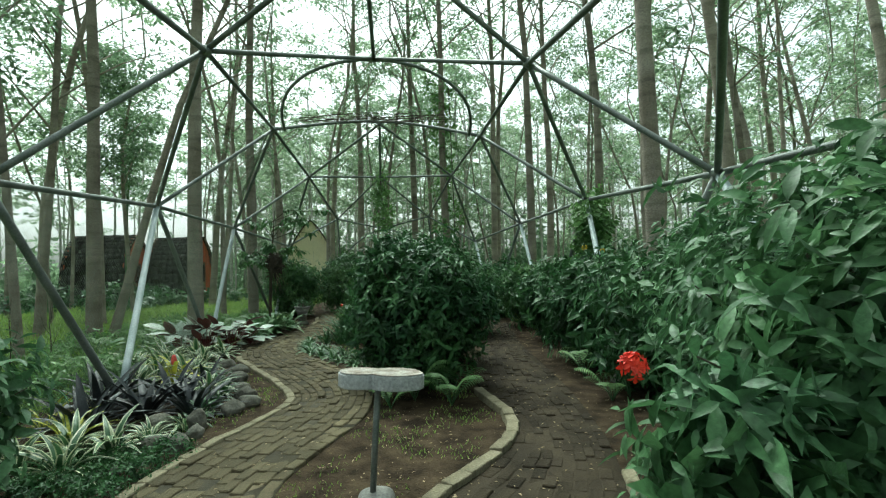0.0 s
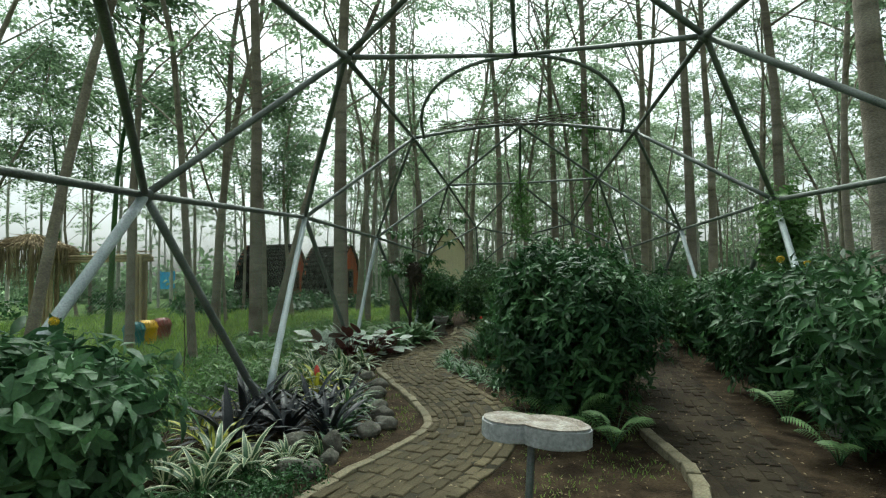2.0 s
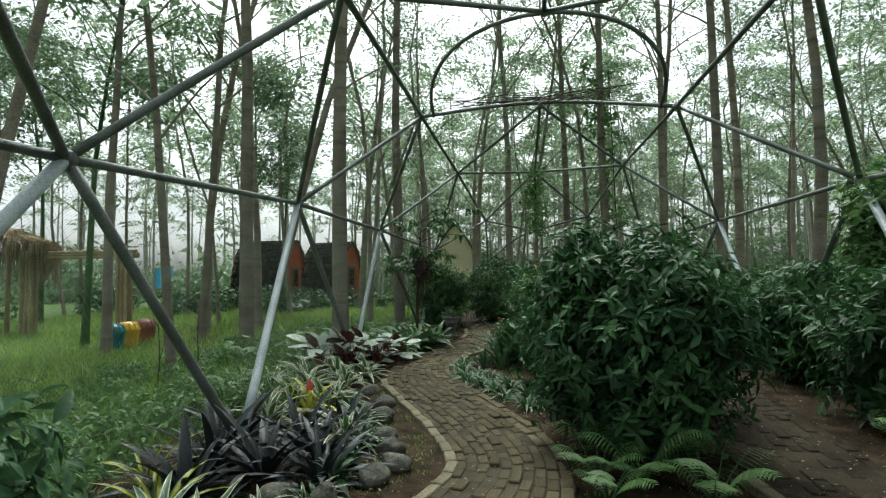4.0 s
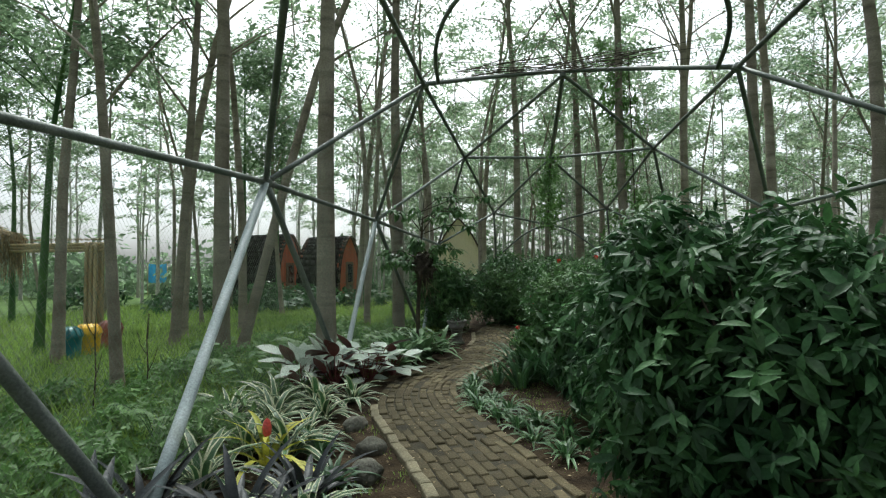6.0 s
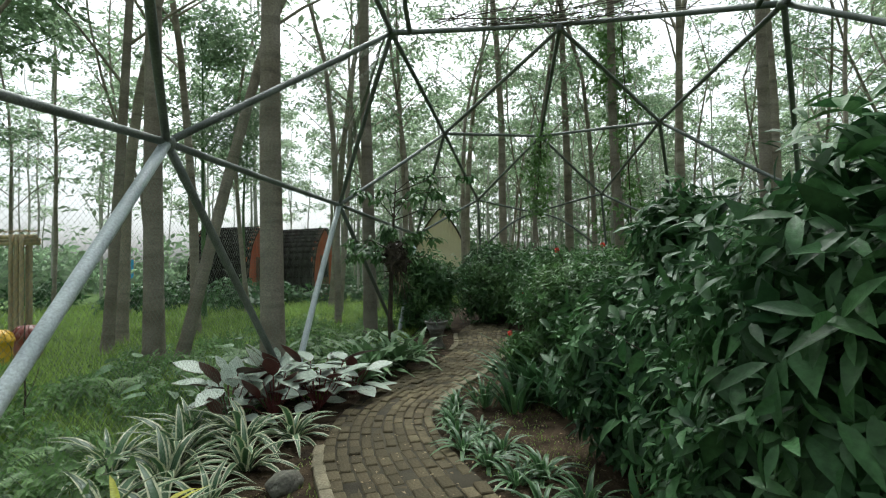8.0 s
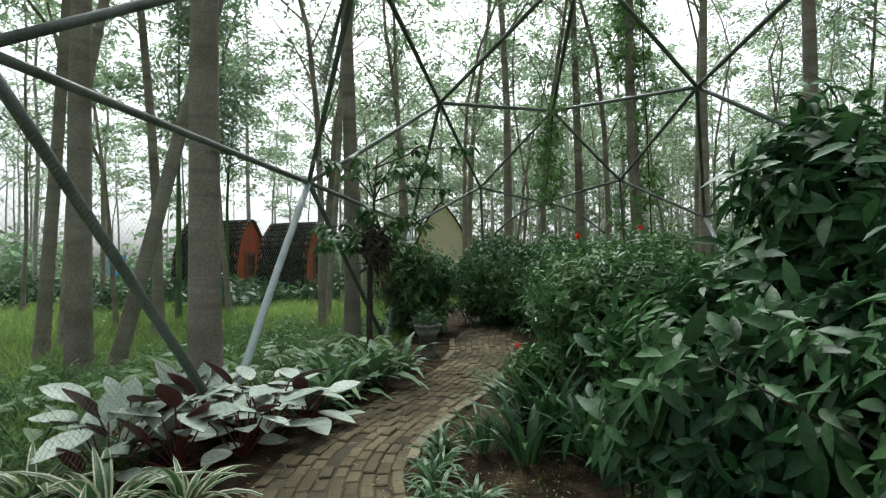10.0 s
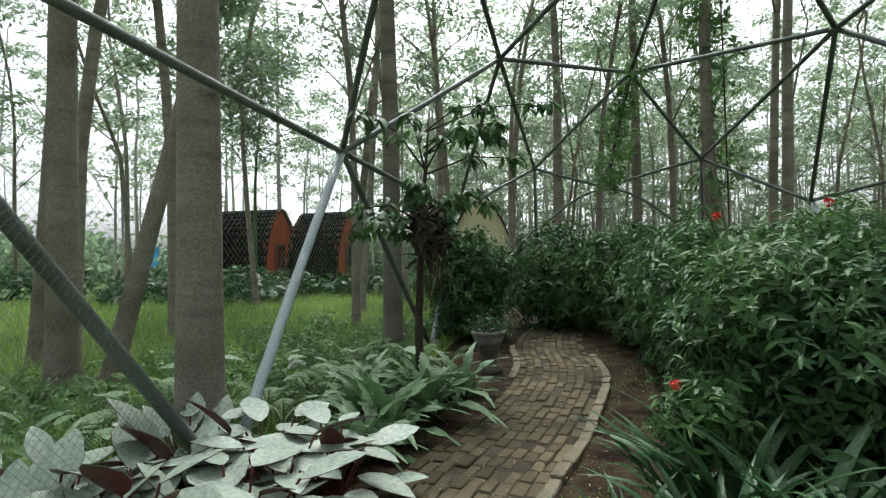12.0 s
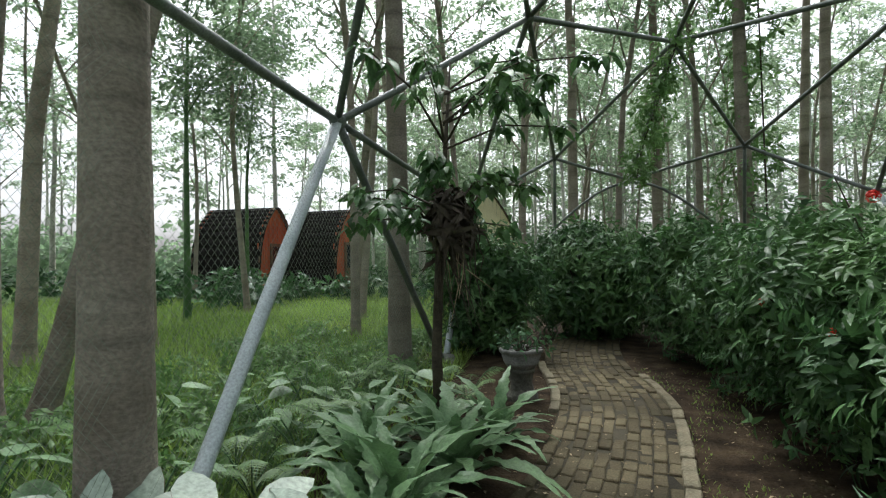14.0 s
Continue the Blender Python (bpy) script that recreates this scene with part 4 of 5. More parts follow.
for i, (x, y, L) in enumerate([(-2.0, 9.65, 0.84), (-2.2, 9.9, 0.66), (-1.75, 9.5, 0.8), (-2.1, 9.25, 0.6), (-2.42, 9.35, 0.42), (-1.55, 9.15, 0.66), (-1.35, 9.75, 0.7)]):
    rosette("strap_lily", "clump of upright green strap leaves by the kerb", "lily plant", x, y, 26, L, AGAP, [M_STRAP], 270 + i, lean=1.3, group="strap-leaved lilies", low=0.7, spread=0.12)
for i, (x, y) in enumerate([(-2.45, 8.45), (-2.3, 8.1), (-2.05, 7.85), (-1.8, 7.6), (-1.6, 7.25), (-1.3, 6.95), (-2.6, 8.75), (-2.0, 8.15), (-1.65, 7.75), (-2.62, 9.0), (-2.7, 9.3), (-1.35, 7.35), (-2.25, 8.5)]):
    rosette("edging_plant", "low tuft of narrow green leaves along the path", "plant", x, y, 24, 0.26 + 0.02 * (i % 3), SPIDER, [M_STRAP, M_SERR], 290 + i, group="low edging plants", low=0.3)
for i, (x, y, L) in enumerate([(-4.15, 10.35, 0.62), (-4.05, 10.95, 0.6), (-4.35, 11.4, 0.55), (-4.55, 10.75, 0.55), (-3.98, 11.6, 0.5), (-4.1, 9.95, 0.5), (-4.75, 11.2, 0.5)]):
    rosette("birds_nest_fern", "bird's nest fern with long toothed glossy leaves", "fern", x, y, 24, L * 1.22, NEST, [M_SERR], 310 + i, group="bird's nest ferns", low=0.25, single=True)

# silvery broad-leaved clumps with maroon undersides
CAL = leaf_shape(0.5, 0.14, 0.14, (0, 0.12, 0.32, 0.58, 0.82, 1.0), (0.1, 0.62, 0.96, 1.0, 0.6, 0.05))
for i, (x, y) in enumerate([(-3.98, 8.75), (-4.25, 8.45), (-4.1, 9.15), (-4.5, 8.95), (-4.4, 9.4), (-3.95, 9.45), (-4.75, 9.2), (-4.55, 8.2), (-4.8, 8.5)]):
    g = np.random.default_rng(330 + i)
    t = thing("calathea", (x, y, -0.02), "broad silvery-leaved plant with maroon leaf undersides", "foliage plant", "silvery-leaved plants")
    n = 18
    a = np.arange(n) * 2.4 + g.uniform(-0.4, 0.4, n)
    h = g.uniform(0.08, 0.44, n)
    r = g.uniform(0.04, 0.28, n)
    top = np.column_stack([r * np.cos(a), r * np.sin(a), h])
    d = np.column_stack([np.cos(a), np.sin(a), g.uniform(-0.08, 0.55, n)])
    up = np.column_stack([-0.2 * np.cos(a), -0.2 * np.sin(a), np.ones(n)]) + g.normal(0, 0.25, (n, 3))
    erect = g.uniform(0, 1, n) < (0.4 if x < -4.45 else 0.15)
    d[erect, 2] += 1.1
    up[erect, :2] = -np.column_stack([np.cos(a), np.sin(a)])[erect]
    s = g.uniform(0.2, 0.37, n)
    v, q = scatter(CAL, aim(d, up), top, s)
    nrm = aim(d, up)[:, :, 2]
    for k in range(n):
        lf = v[k * len(CAL[0]):(k + 1) * len(CAL[0])]
        blade = part("leaf", mesh("leaf", lf, CAL[1], M_SILVER, smooth=True), t)
        part("underside", mesh("underside", lf - nrm[k] * 0.004, CAL[1], M_MAROON, smooth=True), blade, "maroon underside")
        part("stalk", mesh("stalk", *tube([(0, 0, 0), top[k] * (0.6, 0.6, 0.6), top[k]], 0.006, 5, False), M_MAROON), t)

# ferns


def fern(x, y, z, n, length, seed):
    g = np.random.default_rng(seed)
    t = thing("fern", (x, y, z), "light green fern with arching feathery fronds", "fern", "ferns")
    pin = leaf_shape(0.15, 0.12, 0.2, (0, 0.4, 1.0), (0.5, 1.0, 0.05))
    locs, dirs, ups, sz, ribs = [], [], [], [], []
    for i in range(n):
        a, L = 2.4 * i + g.uniform(-0.3, 0.3), length * g.uniform(0.75, 1.15)
        o = np.array((math.cos(a), math.sin(a), 0))
        w = np.array((-math.sin(a), math.cos(a), 0))
        rise = g.uniform(1.2, 1.9)
        ts = np.linspace(0.0, 1, 19)
        pts = np.array([o * L * t * 0.66 + np.array((0, 0, L * rise * (t - 0.6 * t * t))) for t in ts])
        ribs.append(tube(pts[::2], np.linspace(0.005, 0.0015, len(pts[::2])), 4, False))
        for j in range(3, 19):
            ln = L * 0.24 * math.sin(math.pi * min(1, (1.12 - ts[j]))) ** 0.8 * (0.6 + 0.4 * min(1, ts[j] * 3))
            for sg in (1, -1):
                locs.append(pts[j])
                dirs.append(w * sg + o * 0.35 + np.array((0, 0, -0.1)))
                ups.append((0, 0, 1.0) + o * 0.3)
                sz.append(max(0.01, ln))
    part("fronds", mesh("fronds", *scatter(pin, aim(np.array(dirs), np.array(ups)), np.array(locs), np.array(sz)), M_FERN), t)
    part("ribs", mesh("ribs", *join(ribs), M_STRAP), t)


for i, (x, y, L) in enumerate([(-0.5, 5.05, 0.5), (0.17, 4.9, 0.5), (-0.22, 5.1, 0.52), (-0.42, 4.8, 0.4), (-4.6, 6.2, 0.5), (-4.85, 12.35, 0.5), (-4.45, 12.3, 0.45), (1.75, 5.0, 0.5), (1.7, 6.1, 0.5), (-5.0, 6.9, 0.4), (-5.6, 9.0, 0.55), (-5.4, 10.6, 0.5), (-5.2, 11.3, 0.55), (-6.2, 10.3, 0.5), (-5.0, 10.3, 0.45), (-5.6, 12.3, 0.5), (-6.4, 8.6, 0.5)]):
    fern(x, y, -0.02, 9, L, 350 + i)

# thin bare saplings in the lawn
for i, (x, y, h) in enumerate([(-6.62, 7.13, 1.15), (-6.46, 7.68, 1.05)]):
    g = np.random.default_rng(380 + i)
    t = thing("sapling", (x, y, -0.09), "thin dark leafless sapling standing in the grass", "sapling", "bare saplings")
    line = [(0, 0, 0), (0.02, 0.01, h * 0.35), (-0.02, 0.02, h * 0.7), (0.03, 0.0, h)]
    part("stem", mesh("stem", *tube(line, [0.01, 0.009, 0.007, 0.004], 6), M_STEM), t)
    for k in range(3):
        z = h * (0.3 + 0.2 * k)
        a = 2.4 * k + i
        part("twig", mesh("twig", *tube([(0.01, 0.01, z), (0.08 * math.cos(a), 0.08 * math.sin(a), z + 0.14), (0.13 * math.cos(a), 0.13 * math.sin(a), z + 0.32)], [0.005, 0.004, 0.002], 5), M_STEM), t)

# ---- lawn and low weeds ----
g = np.random.default_rng(61)


def blades(n, region, hmin, hmax, seed, width=0.05):
    g = np.random.default_rng(seed)
    pts = region(g, n)
    a = g.uniform(0, 6.28, len(pts))
    d = np.column_stack([np.cos(a) * 0.5, np.sin(a) * 0.5, g.uniform(0.6, 1.3, len(pts))])
    up = np.column_stack([-np.cos(a), -np.sin(a), np.full(len(pts), 0.5)])
    shape = (np.array([(-0.5 * width, 0, 0), (0.5 * width, 0, 0), (0.32 * width, 0.6, -0.06), (-0.32 * width, 0.6, -0.06), (0.04 * width, 1, -0.2), (-0.04 * width, 1, -0.2)]), np.array([(0, 1, 2, 3), (3, 2, 4, 5)]))
    return scatter(shape, aim(d, up), pts, g.uniform(hmin, hmax, len(pts)))


def west(g, n):
    out = []
    while len(out) < n:
        y = g.uniform(0.5, 27)
        s = -2.9 - 17 * g.uniform(0, 1) ** 1.6
        x = axis_x(y) + s / 0.984
        if 3.0 < y < 9 and x > -4.9 and side(x, y) > -3.4:
            continue
        out.append((x, y, -0.09))
    return np.array(out)


tagged(new("lawn_grass", mesh("lawn_grass", *blades(85000, west, 0.10, 0.30, 62, 0.07), M_GRASS)), "lush knee-high green grass between the trees", "grass", kind="stuff")


def east(g, n):
    y = g.uniform(-2, 26, n)
    s = 3.2 + 15 * g.uniform(0, 1, n) ** 1.4
    return np.column_stack([AX[0] + AX[1] * y + s, y, np.full(n, -0.09)])


tagged(new("eastern_grass", mesh("eastern_grass", *blades(14000, east, 0.15, 0.35, 63, 0.09), M_GRASS)), "rough green grass under the trees", "grass", kind="stuff")
# leafy weeds in the lawn near the dome, and undergrowth further off
wb = []
for i in range(200):
    y = g.uniform(3.5, 16)
    s = -3.5 - 3.2 * g.uniform(0, 1) ** 1.5
    wb.append((axis_x(y) + s, y, 0.0, 0.3, 0.3, g.uniform(0.12, 0.3)))
for i in range(26):
    wb.append((g.uniform(-4.6, -3.2) - 0.9, g.uniform(3.2, 6.8), 0.0, 0.35, 0.35, g.uniform(0.2, 0.4)))
lv, _ = foliage(g, wb, 6500, 5, 0.09, LEAF_SMALL, -0.05)
tagged(new("lawn_weeds", mesh("lawn_weeds", *lv, M_FERN)), "low leafy green weeds along the netting", "weeds", kind="stuff")
ug = []
for i in range(70):
    a, d = math.radians(g.uniform(-62, 52)), g.uniform(22, 40)
    ug.append((d * math.sin(a) - 1, d * math.cos(a) + 2, 0.2, g.uniform(0.8, 1.6), g.uniform(0.8, 1.6), g.uniform(0.5, 1.0)))
for x in np.arange(-21, -11, 0.8):
    ug.append((x, 22.6 + 0.18 * (x + 16) + g.uniform(-0.4, 0.4), 0.2, 0.7, 0.6, g.uniform(0.5, 0.85)))
lv, _ = foliage(g, ug, 6500, 4, 0.3, LEAF_SMALL, -0.05)
tagged(new("undergrowth", mesh("undergrowth", *lv, M_BUSH)), "dark green undergrowth at the edge of the wood", "undergrowth", kind="stuff")
fb = []
for i in range(210):
    a, d = math.radians(g.uniform(-72, 60)), g.uniform(44, 80)
    fb.append((d * math.sin(a) - 1, d * math.cos(a) + 2, 1.0, g.uniform(2, 4), g.uniform(2, 4), g.uniform(1.5, 4.5)))
lv, _ = foliage(g, fb, 13000, 4, 0.7, LEAF_FLAT, -0.05)
tagged(new("far_thicket", mesh("far_thicket", *lv, M_TREE_LEAF)), "distant pale green thicket beyond the trees", "thicket", kind="stuff")
# fine moss-like ground cover beside the stones
mb = [(-2.15 + 0.28 * math.cos(i * 2.4), 2.75 + 0.1 * i % 0.9, 0.02, 0.22, 0.22, 0.12) for i in range(10)]
lv, _ = foliage(g, mb, 1500, 5, 0.035, LEAF_SMALL, -0.03)
tagged(new("ground_cover", mesh("ground_cover", *lv, M_BUSH)), "fine dark green creeping ground cover", "ground cover", kind="stuff")

# ---- board on a pole ----
board = thing("sign_board", (-0.17, 2.84, -0.03), "thick lobed white board on a grey pole with a concrete foot", "sign")
out = []
for k in range(56):
    a = 2 * math.pi * k / 56
    ca, sa = math.cos(a), math.sin(a)
    best = 0
    for cx, cy, rx, ry in ((-0.12, 0.015, 0.135, 0.125), (0.09, 0.0, 0.165, 0.145), (0.17, -0.02, 0.1, 0.1)):
        for r in np.linspace(0.02, 0.32, 61):
            if ((r * ca - cx) / rx) ** 2 + ((r * sa - cy) / ry) ** 2 <= 1:
                best = max(best, r)
    out.append((best * ca, best * sa, 0))
bm = bmesh.new()
f = bm.faces.new([bm.verts.new(p) for p in out])
ex = bmesh.ops.extrude_face_region(bm, geom=[f])
bmesh.ops.translate(bm, vec=(0, 0, -0.088), verts=[e for e in ex["geom"] if isinstance(e, bmesh.types.BMVert)])
bmesh.ops.recalc_face_normals(bm, faces=bm.faces)
bm.normal_update()
rim = [e for e in bm.edges if len(e.link_faces) == 2 and abs(e.link_faces[0].normal.z - e.link_faces[1].normal.z) > 0.5]
bmesh.ops.bevel(bm, geom=rim, offset=0.008, segments=2, affect="EDGES")
slab_m = pose(0.03, 0.05, 0.752, -1, 3, 6)
slab = part("board", from_bm("board", bm, M_WHITE), board)
slab.matrix_basis = slab_m
bm = bmesh.new()
bm.faces.new([bm.verts.new((x * 0.97, y * 0.97, 0)) for x, y, _ in out])
ex = bmesh.ops.extrude_face_region(bm, geom=bm.faces[:])
bmesh.ops.translate(bm, vec=(0, 0, 0.004), verts=[e for e in ex["geom"] if isinstance(e, bmesh.types.BMVert)])
bmesh.ops.recalc_face_normals(bm, faces=bm.faces)
top = part("board_top", from_bm("board_top", bm, M_SLABTOP), board, "weathered flaking top face")
top.matrix_basis = slab_m @ pose(0, 0, 0.0005)
part("pole", mesh("pole", *tube([(-0.02, -0.02, 0.0), (0.0, 0.0, 0.35), (0.02, 0.03, 0.675)], 0.019, 12), M_PIPE, smooth=True), board)
part("foot", mesh("foot", *lathe([(0.0, -0.03), (0.1, -0.03), (0.115, 0.02), (0.10, 0.055), (0.03, 0.07), (0.0, 0.07)], 18), M_CONC, smooth=True), board, "round concrete foot")

# ---- stones along the bed ----


def stone(x, y, sx, sy, sz, seed):
    bm = bmesh.new()
    bmesh.ops.create_icosphere(bm, subdivisions=3, radius=1)
    for v in bm.verts:
        v.co *= 1 + 0.28 * noise.noise(v.co * 1.3 + Vector((seed * 3.1, seed, 0)))
        v.co = Vector((v.co.x * sx, v.co.y * sy, v.co.z * sz))
    ob = new("stone", from_bm("stone", bm, M_ROCK, True))
    ob.location = (x, y, sz * 0.55 - 0.03)
    ob.rotation_euler = (0, 0, seed)
    return tagged(ob, "rounded mossy grey stone edging the bed", "stone", "stones edging the bed")


for i, (x, y, a, b, c) in enumerate([(-2.0, 4.22, 0.1, 0.09, 0.13), (-1.86, 3.68, 0.1, 0.09, 0.11), (-2.05, 3.72, 0.18, 0.1, 0.09), (-2.28, 3.5, 0.2, 0.11, 0.08), (-1.92, 4.72, 0.15, 0.12, 0.1), (-1.88, 5.0, 0.15, 0.1, 0.09),
                                     (-2.05, 5.25, 0.13, 0.1, 0.1), (-1.9, 4.0, 0.11, 0.08, 0.08), (-2.1, 3.2, 0.17, 0.1, 0.06), (-2.35, 4.2, 0.13, 0.1, 0.12), (-2.25, 5.6, 0.14, 0.1, 0.08), (-2.55, 6.15, 0.15, 0.12, 0.1), (-2.75, 6.6, 0.15, 0.1, 0.1), (-3.2, 7.15, 0.15, 0.1, 0.09)]):
    stone(x - 0.04, y, a * 0.88, b * 0.88, c * 0.88, i + 1)

# ---- bowl planter on a pedestal ----
pot = thing("bowl_planter", (-4.06, 12.75, -0.03), "grey concrete bowl planter on a pedestal beside the path", "planter")
part("pedestal", mesh("pedestal", *lathe([(0.0, 0), (0.15, 0), (0.15, 0.06), (0.12, 0.08), (0.1, 0.16), (0.11, 0.25), (0.125, 0.27), (0.125, 0.3), (0.0, 0.3)], 20), M_ROCK, smooth=True), pot, "mossy stone pedestal")
part("bowl", mesh("bowl", *lathe([(0.0, 0.3), (0.12, 0.3), (0.155, 0.35), (0.165, 0.37), (0.163, 0.375), (0.178, 0.41), (0.176, 0.415), (0.19, 0.445), (0.2, 0.45), (0.203, 0.475), (0.193, 0.483), (0.168, 0.48), (0.16, 0.45), (0.0, 0.445)], 28), M_CONC, smooth=True), pot)
g = np.random.default_rng(71)
lv, tips = foliage(g, [(0, 0, 0.56, 0.3, 0.3, 0.14)], 34, 4, 0.075, LEAF_SMALL, 0.46)
tagged(part("plant", mesh("plant", *lv, M_BUSH2), pot, "sparse small-leaved plant"), "sparse small-leaved plant", kind="stuff")
part("stems", mesh("stems", *join([tube([(0, 0, 0.43), p * (0.4, 0.4, 0) + (0, 0, 0.45 + 0.5 * (p[2] - 0.42)), p], [0.006, 0.004, 0.002], 4, False) for p in tips]), M_STEM), pot)

# ---- bins ----
for x, y, m, c in ((-10.72, 9.65, M_TEAL, "teal"), (-10.92, 10.18, M_YELLOW, "yellow"), (-11.22, 10.88, M_DULLRED, "dull red")):
    b = thing("waste_bin", (x, y, -0.09), c + " plastic bin with a domed ribbed lid on the grass", "bin", "row of coloured bins")
    b.scale = (0.86, 0.86, 0.9)
    part("body", mesh("body", *lathe([(0.0, 0), (0.22, 0), (0.235, 0.03), (0.26, 0.2), (0.25, 0.22), (0.27, 0.42), (0.28, 0.44), (0.0, 0.44)], 24), m, smooth=True), b)
    part("lid", mesh("lid", *lathe([(0.29, 0.43), (0.295, 0.47), (0.27, 0.5), (0.25, 0.55), (0.19, 0.61), (0.1, 0.645), (0.03, 0.65), (0.0, 0.65)], 24), m, smooth=True), b)
    for k in range(12):
        a = k * math.pi / 6
        part("rib", mesh("rib", *tube([(0.275 * math.cos(a), 0.275 * math.sin(a), 0.485), (0.245 * math.cos(a), 0.245 * math.sin(a), 0.57), (0.15 * math.cos(a), 0.15 * math.sin(a), 0.645)], 0.014, 6), m), b)

# ---- bamboo gateway ----
gate = thing("bamboo_gateway", (-13.9, 12.5, -0.09), "bamboo gateway of bundled poles with a straw-topped beam", "gateway")
g = np.random.default_rng(81)
for px, py in ((0, 0), (-2.6, -0.9)):
    for k in range(9):
        a = k * 2.4
        r = 0.07 * math.sqrt(k)
        pts = [(px + r * math.cos(a), py + r * math.sin(a), z) for z in np.linspace(0, 2.42, 13)]
        part("bamboo_pole", mesh("bamboo_pole", *tube(pts, [0.042 + (0.006 if i % 3 == 0 else 0) for i in range(13)], 8), M_BAMBOO, smooth=True), gate)
for k in range(5):
    oz, oy = 2.22 + 0.075 * (k % 3), 0.07 * (k // 3) - 0.03
    part("beam_pole", mesh("beam_pole", *tube([(0.35 - 3.4 * t, 0.12 - 1.18 * t + oy, oz) for t in np.linspace(0, 1, 12)], [0.042 + (0.005 if i % 3 == 0 else 0) for i in range(12)], 8), M_BAMBOO, smooth=True), gate)
st = []
for k in range(420):
    t = g.uniform(0, 1)
    p = np.array((0.35 - 3.4 * t, 0.12 - 1.18 * t + g.normal(0, 0.06), 2.5))
    st.append(tube([p, p + (g.normal(0, 0.1), g.normal(0, 0.08), g.uniform(-0.05, 0.05))], [0.006, 0.003], 3, False))
part("straw", mesh("straw", *join(st), M_STRAW), gate, "loose straw along the beam")

# ---- straw parasol ----
par = thing("straw_parasol", (-17.1, 11.4, -0.09), "shaggy straw parasol with a hanging fringe", "parasol")
part("pole", mesh("pole", *tube([(0, 0, 0), (0, 0, 3.0)], 0.06, 10), M_BAMBOO), par)
st = []
for k in range(1500):
    a, r = g.uniform(0, 6.28), g.uniform(0.1, 1.25)
    z = 3.15 - 0.45 * r
    p = np.array((r * math.cos(a), r * math.sin(a), z))
    if r > 0.85:
        e = p + (g.normal(0, 0.06), g.normal(0, 0.06), -g.uniform(0.4, 1.3))
    else:
        e = p + np.array((math.cos(a) * 0.4, math.sin(a) * 0.4, -0.18 + g.normal(0, 0.05)))
    st.append(tube([p, e], [0.014, 0.006], 3, False))
part("straw_cap", mesh("straw_cap", *join(st), M_STRAW), par)

# ---- blue tarpaulin far off ----
tarp = thing("blue_tarpaulin", (-36.8, 34.7, -0.09), "sky-blue tarpaulin hung between two posts beyond the trees", "tarpaulin")
tarp.rotation_euler = (0, 0, radians(47))
tarp.scale = (0.62, 0.62, 0.85)
for px in (-1.1, 1.1):
    part("post", mesh("post", *tube([(px, 0, 0), (px, 0, 3.1)], 0.05, 8), M_BAMBOO), tarp)
grid = [(-1.1 + 2.2 * i / 12, 0.06 * math.sin(i * 1.3) * (1 - j / 6), 3.0 - 1.8 * j / 6 - 0.12 * math.sin(math.pi * i / 12) * (1 - j / 12)) for j in range(7) for i in range(13)]
cloth = [(j * 13 + i, j * 13 + i + 1, (j + 1) * 13 + i + 1, (j + 1) * 13 + i) for j in range(6) for i in range(12)]
part("sheet", mesh("sheet", grid, cloth, M_BLUE, smooth=True), tarp, "sky-blue plastic sheet")

# ---- cabins ----


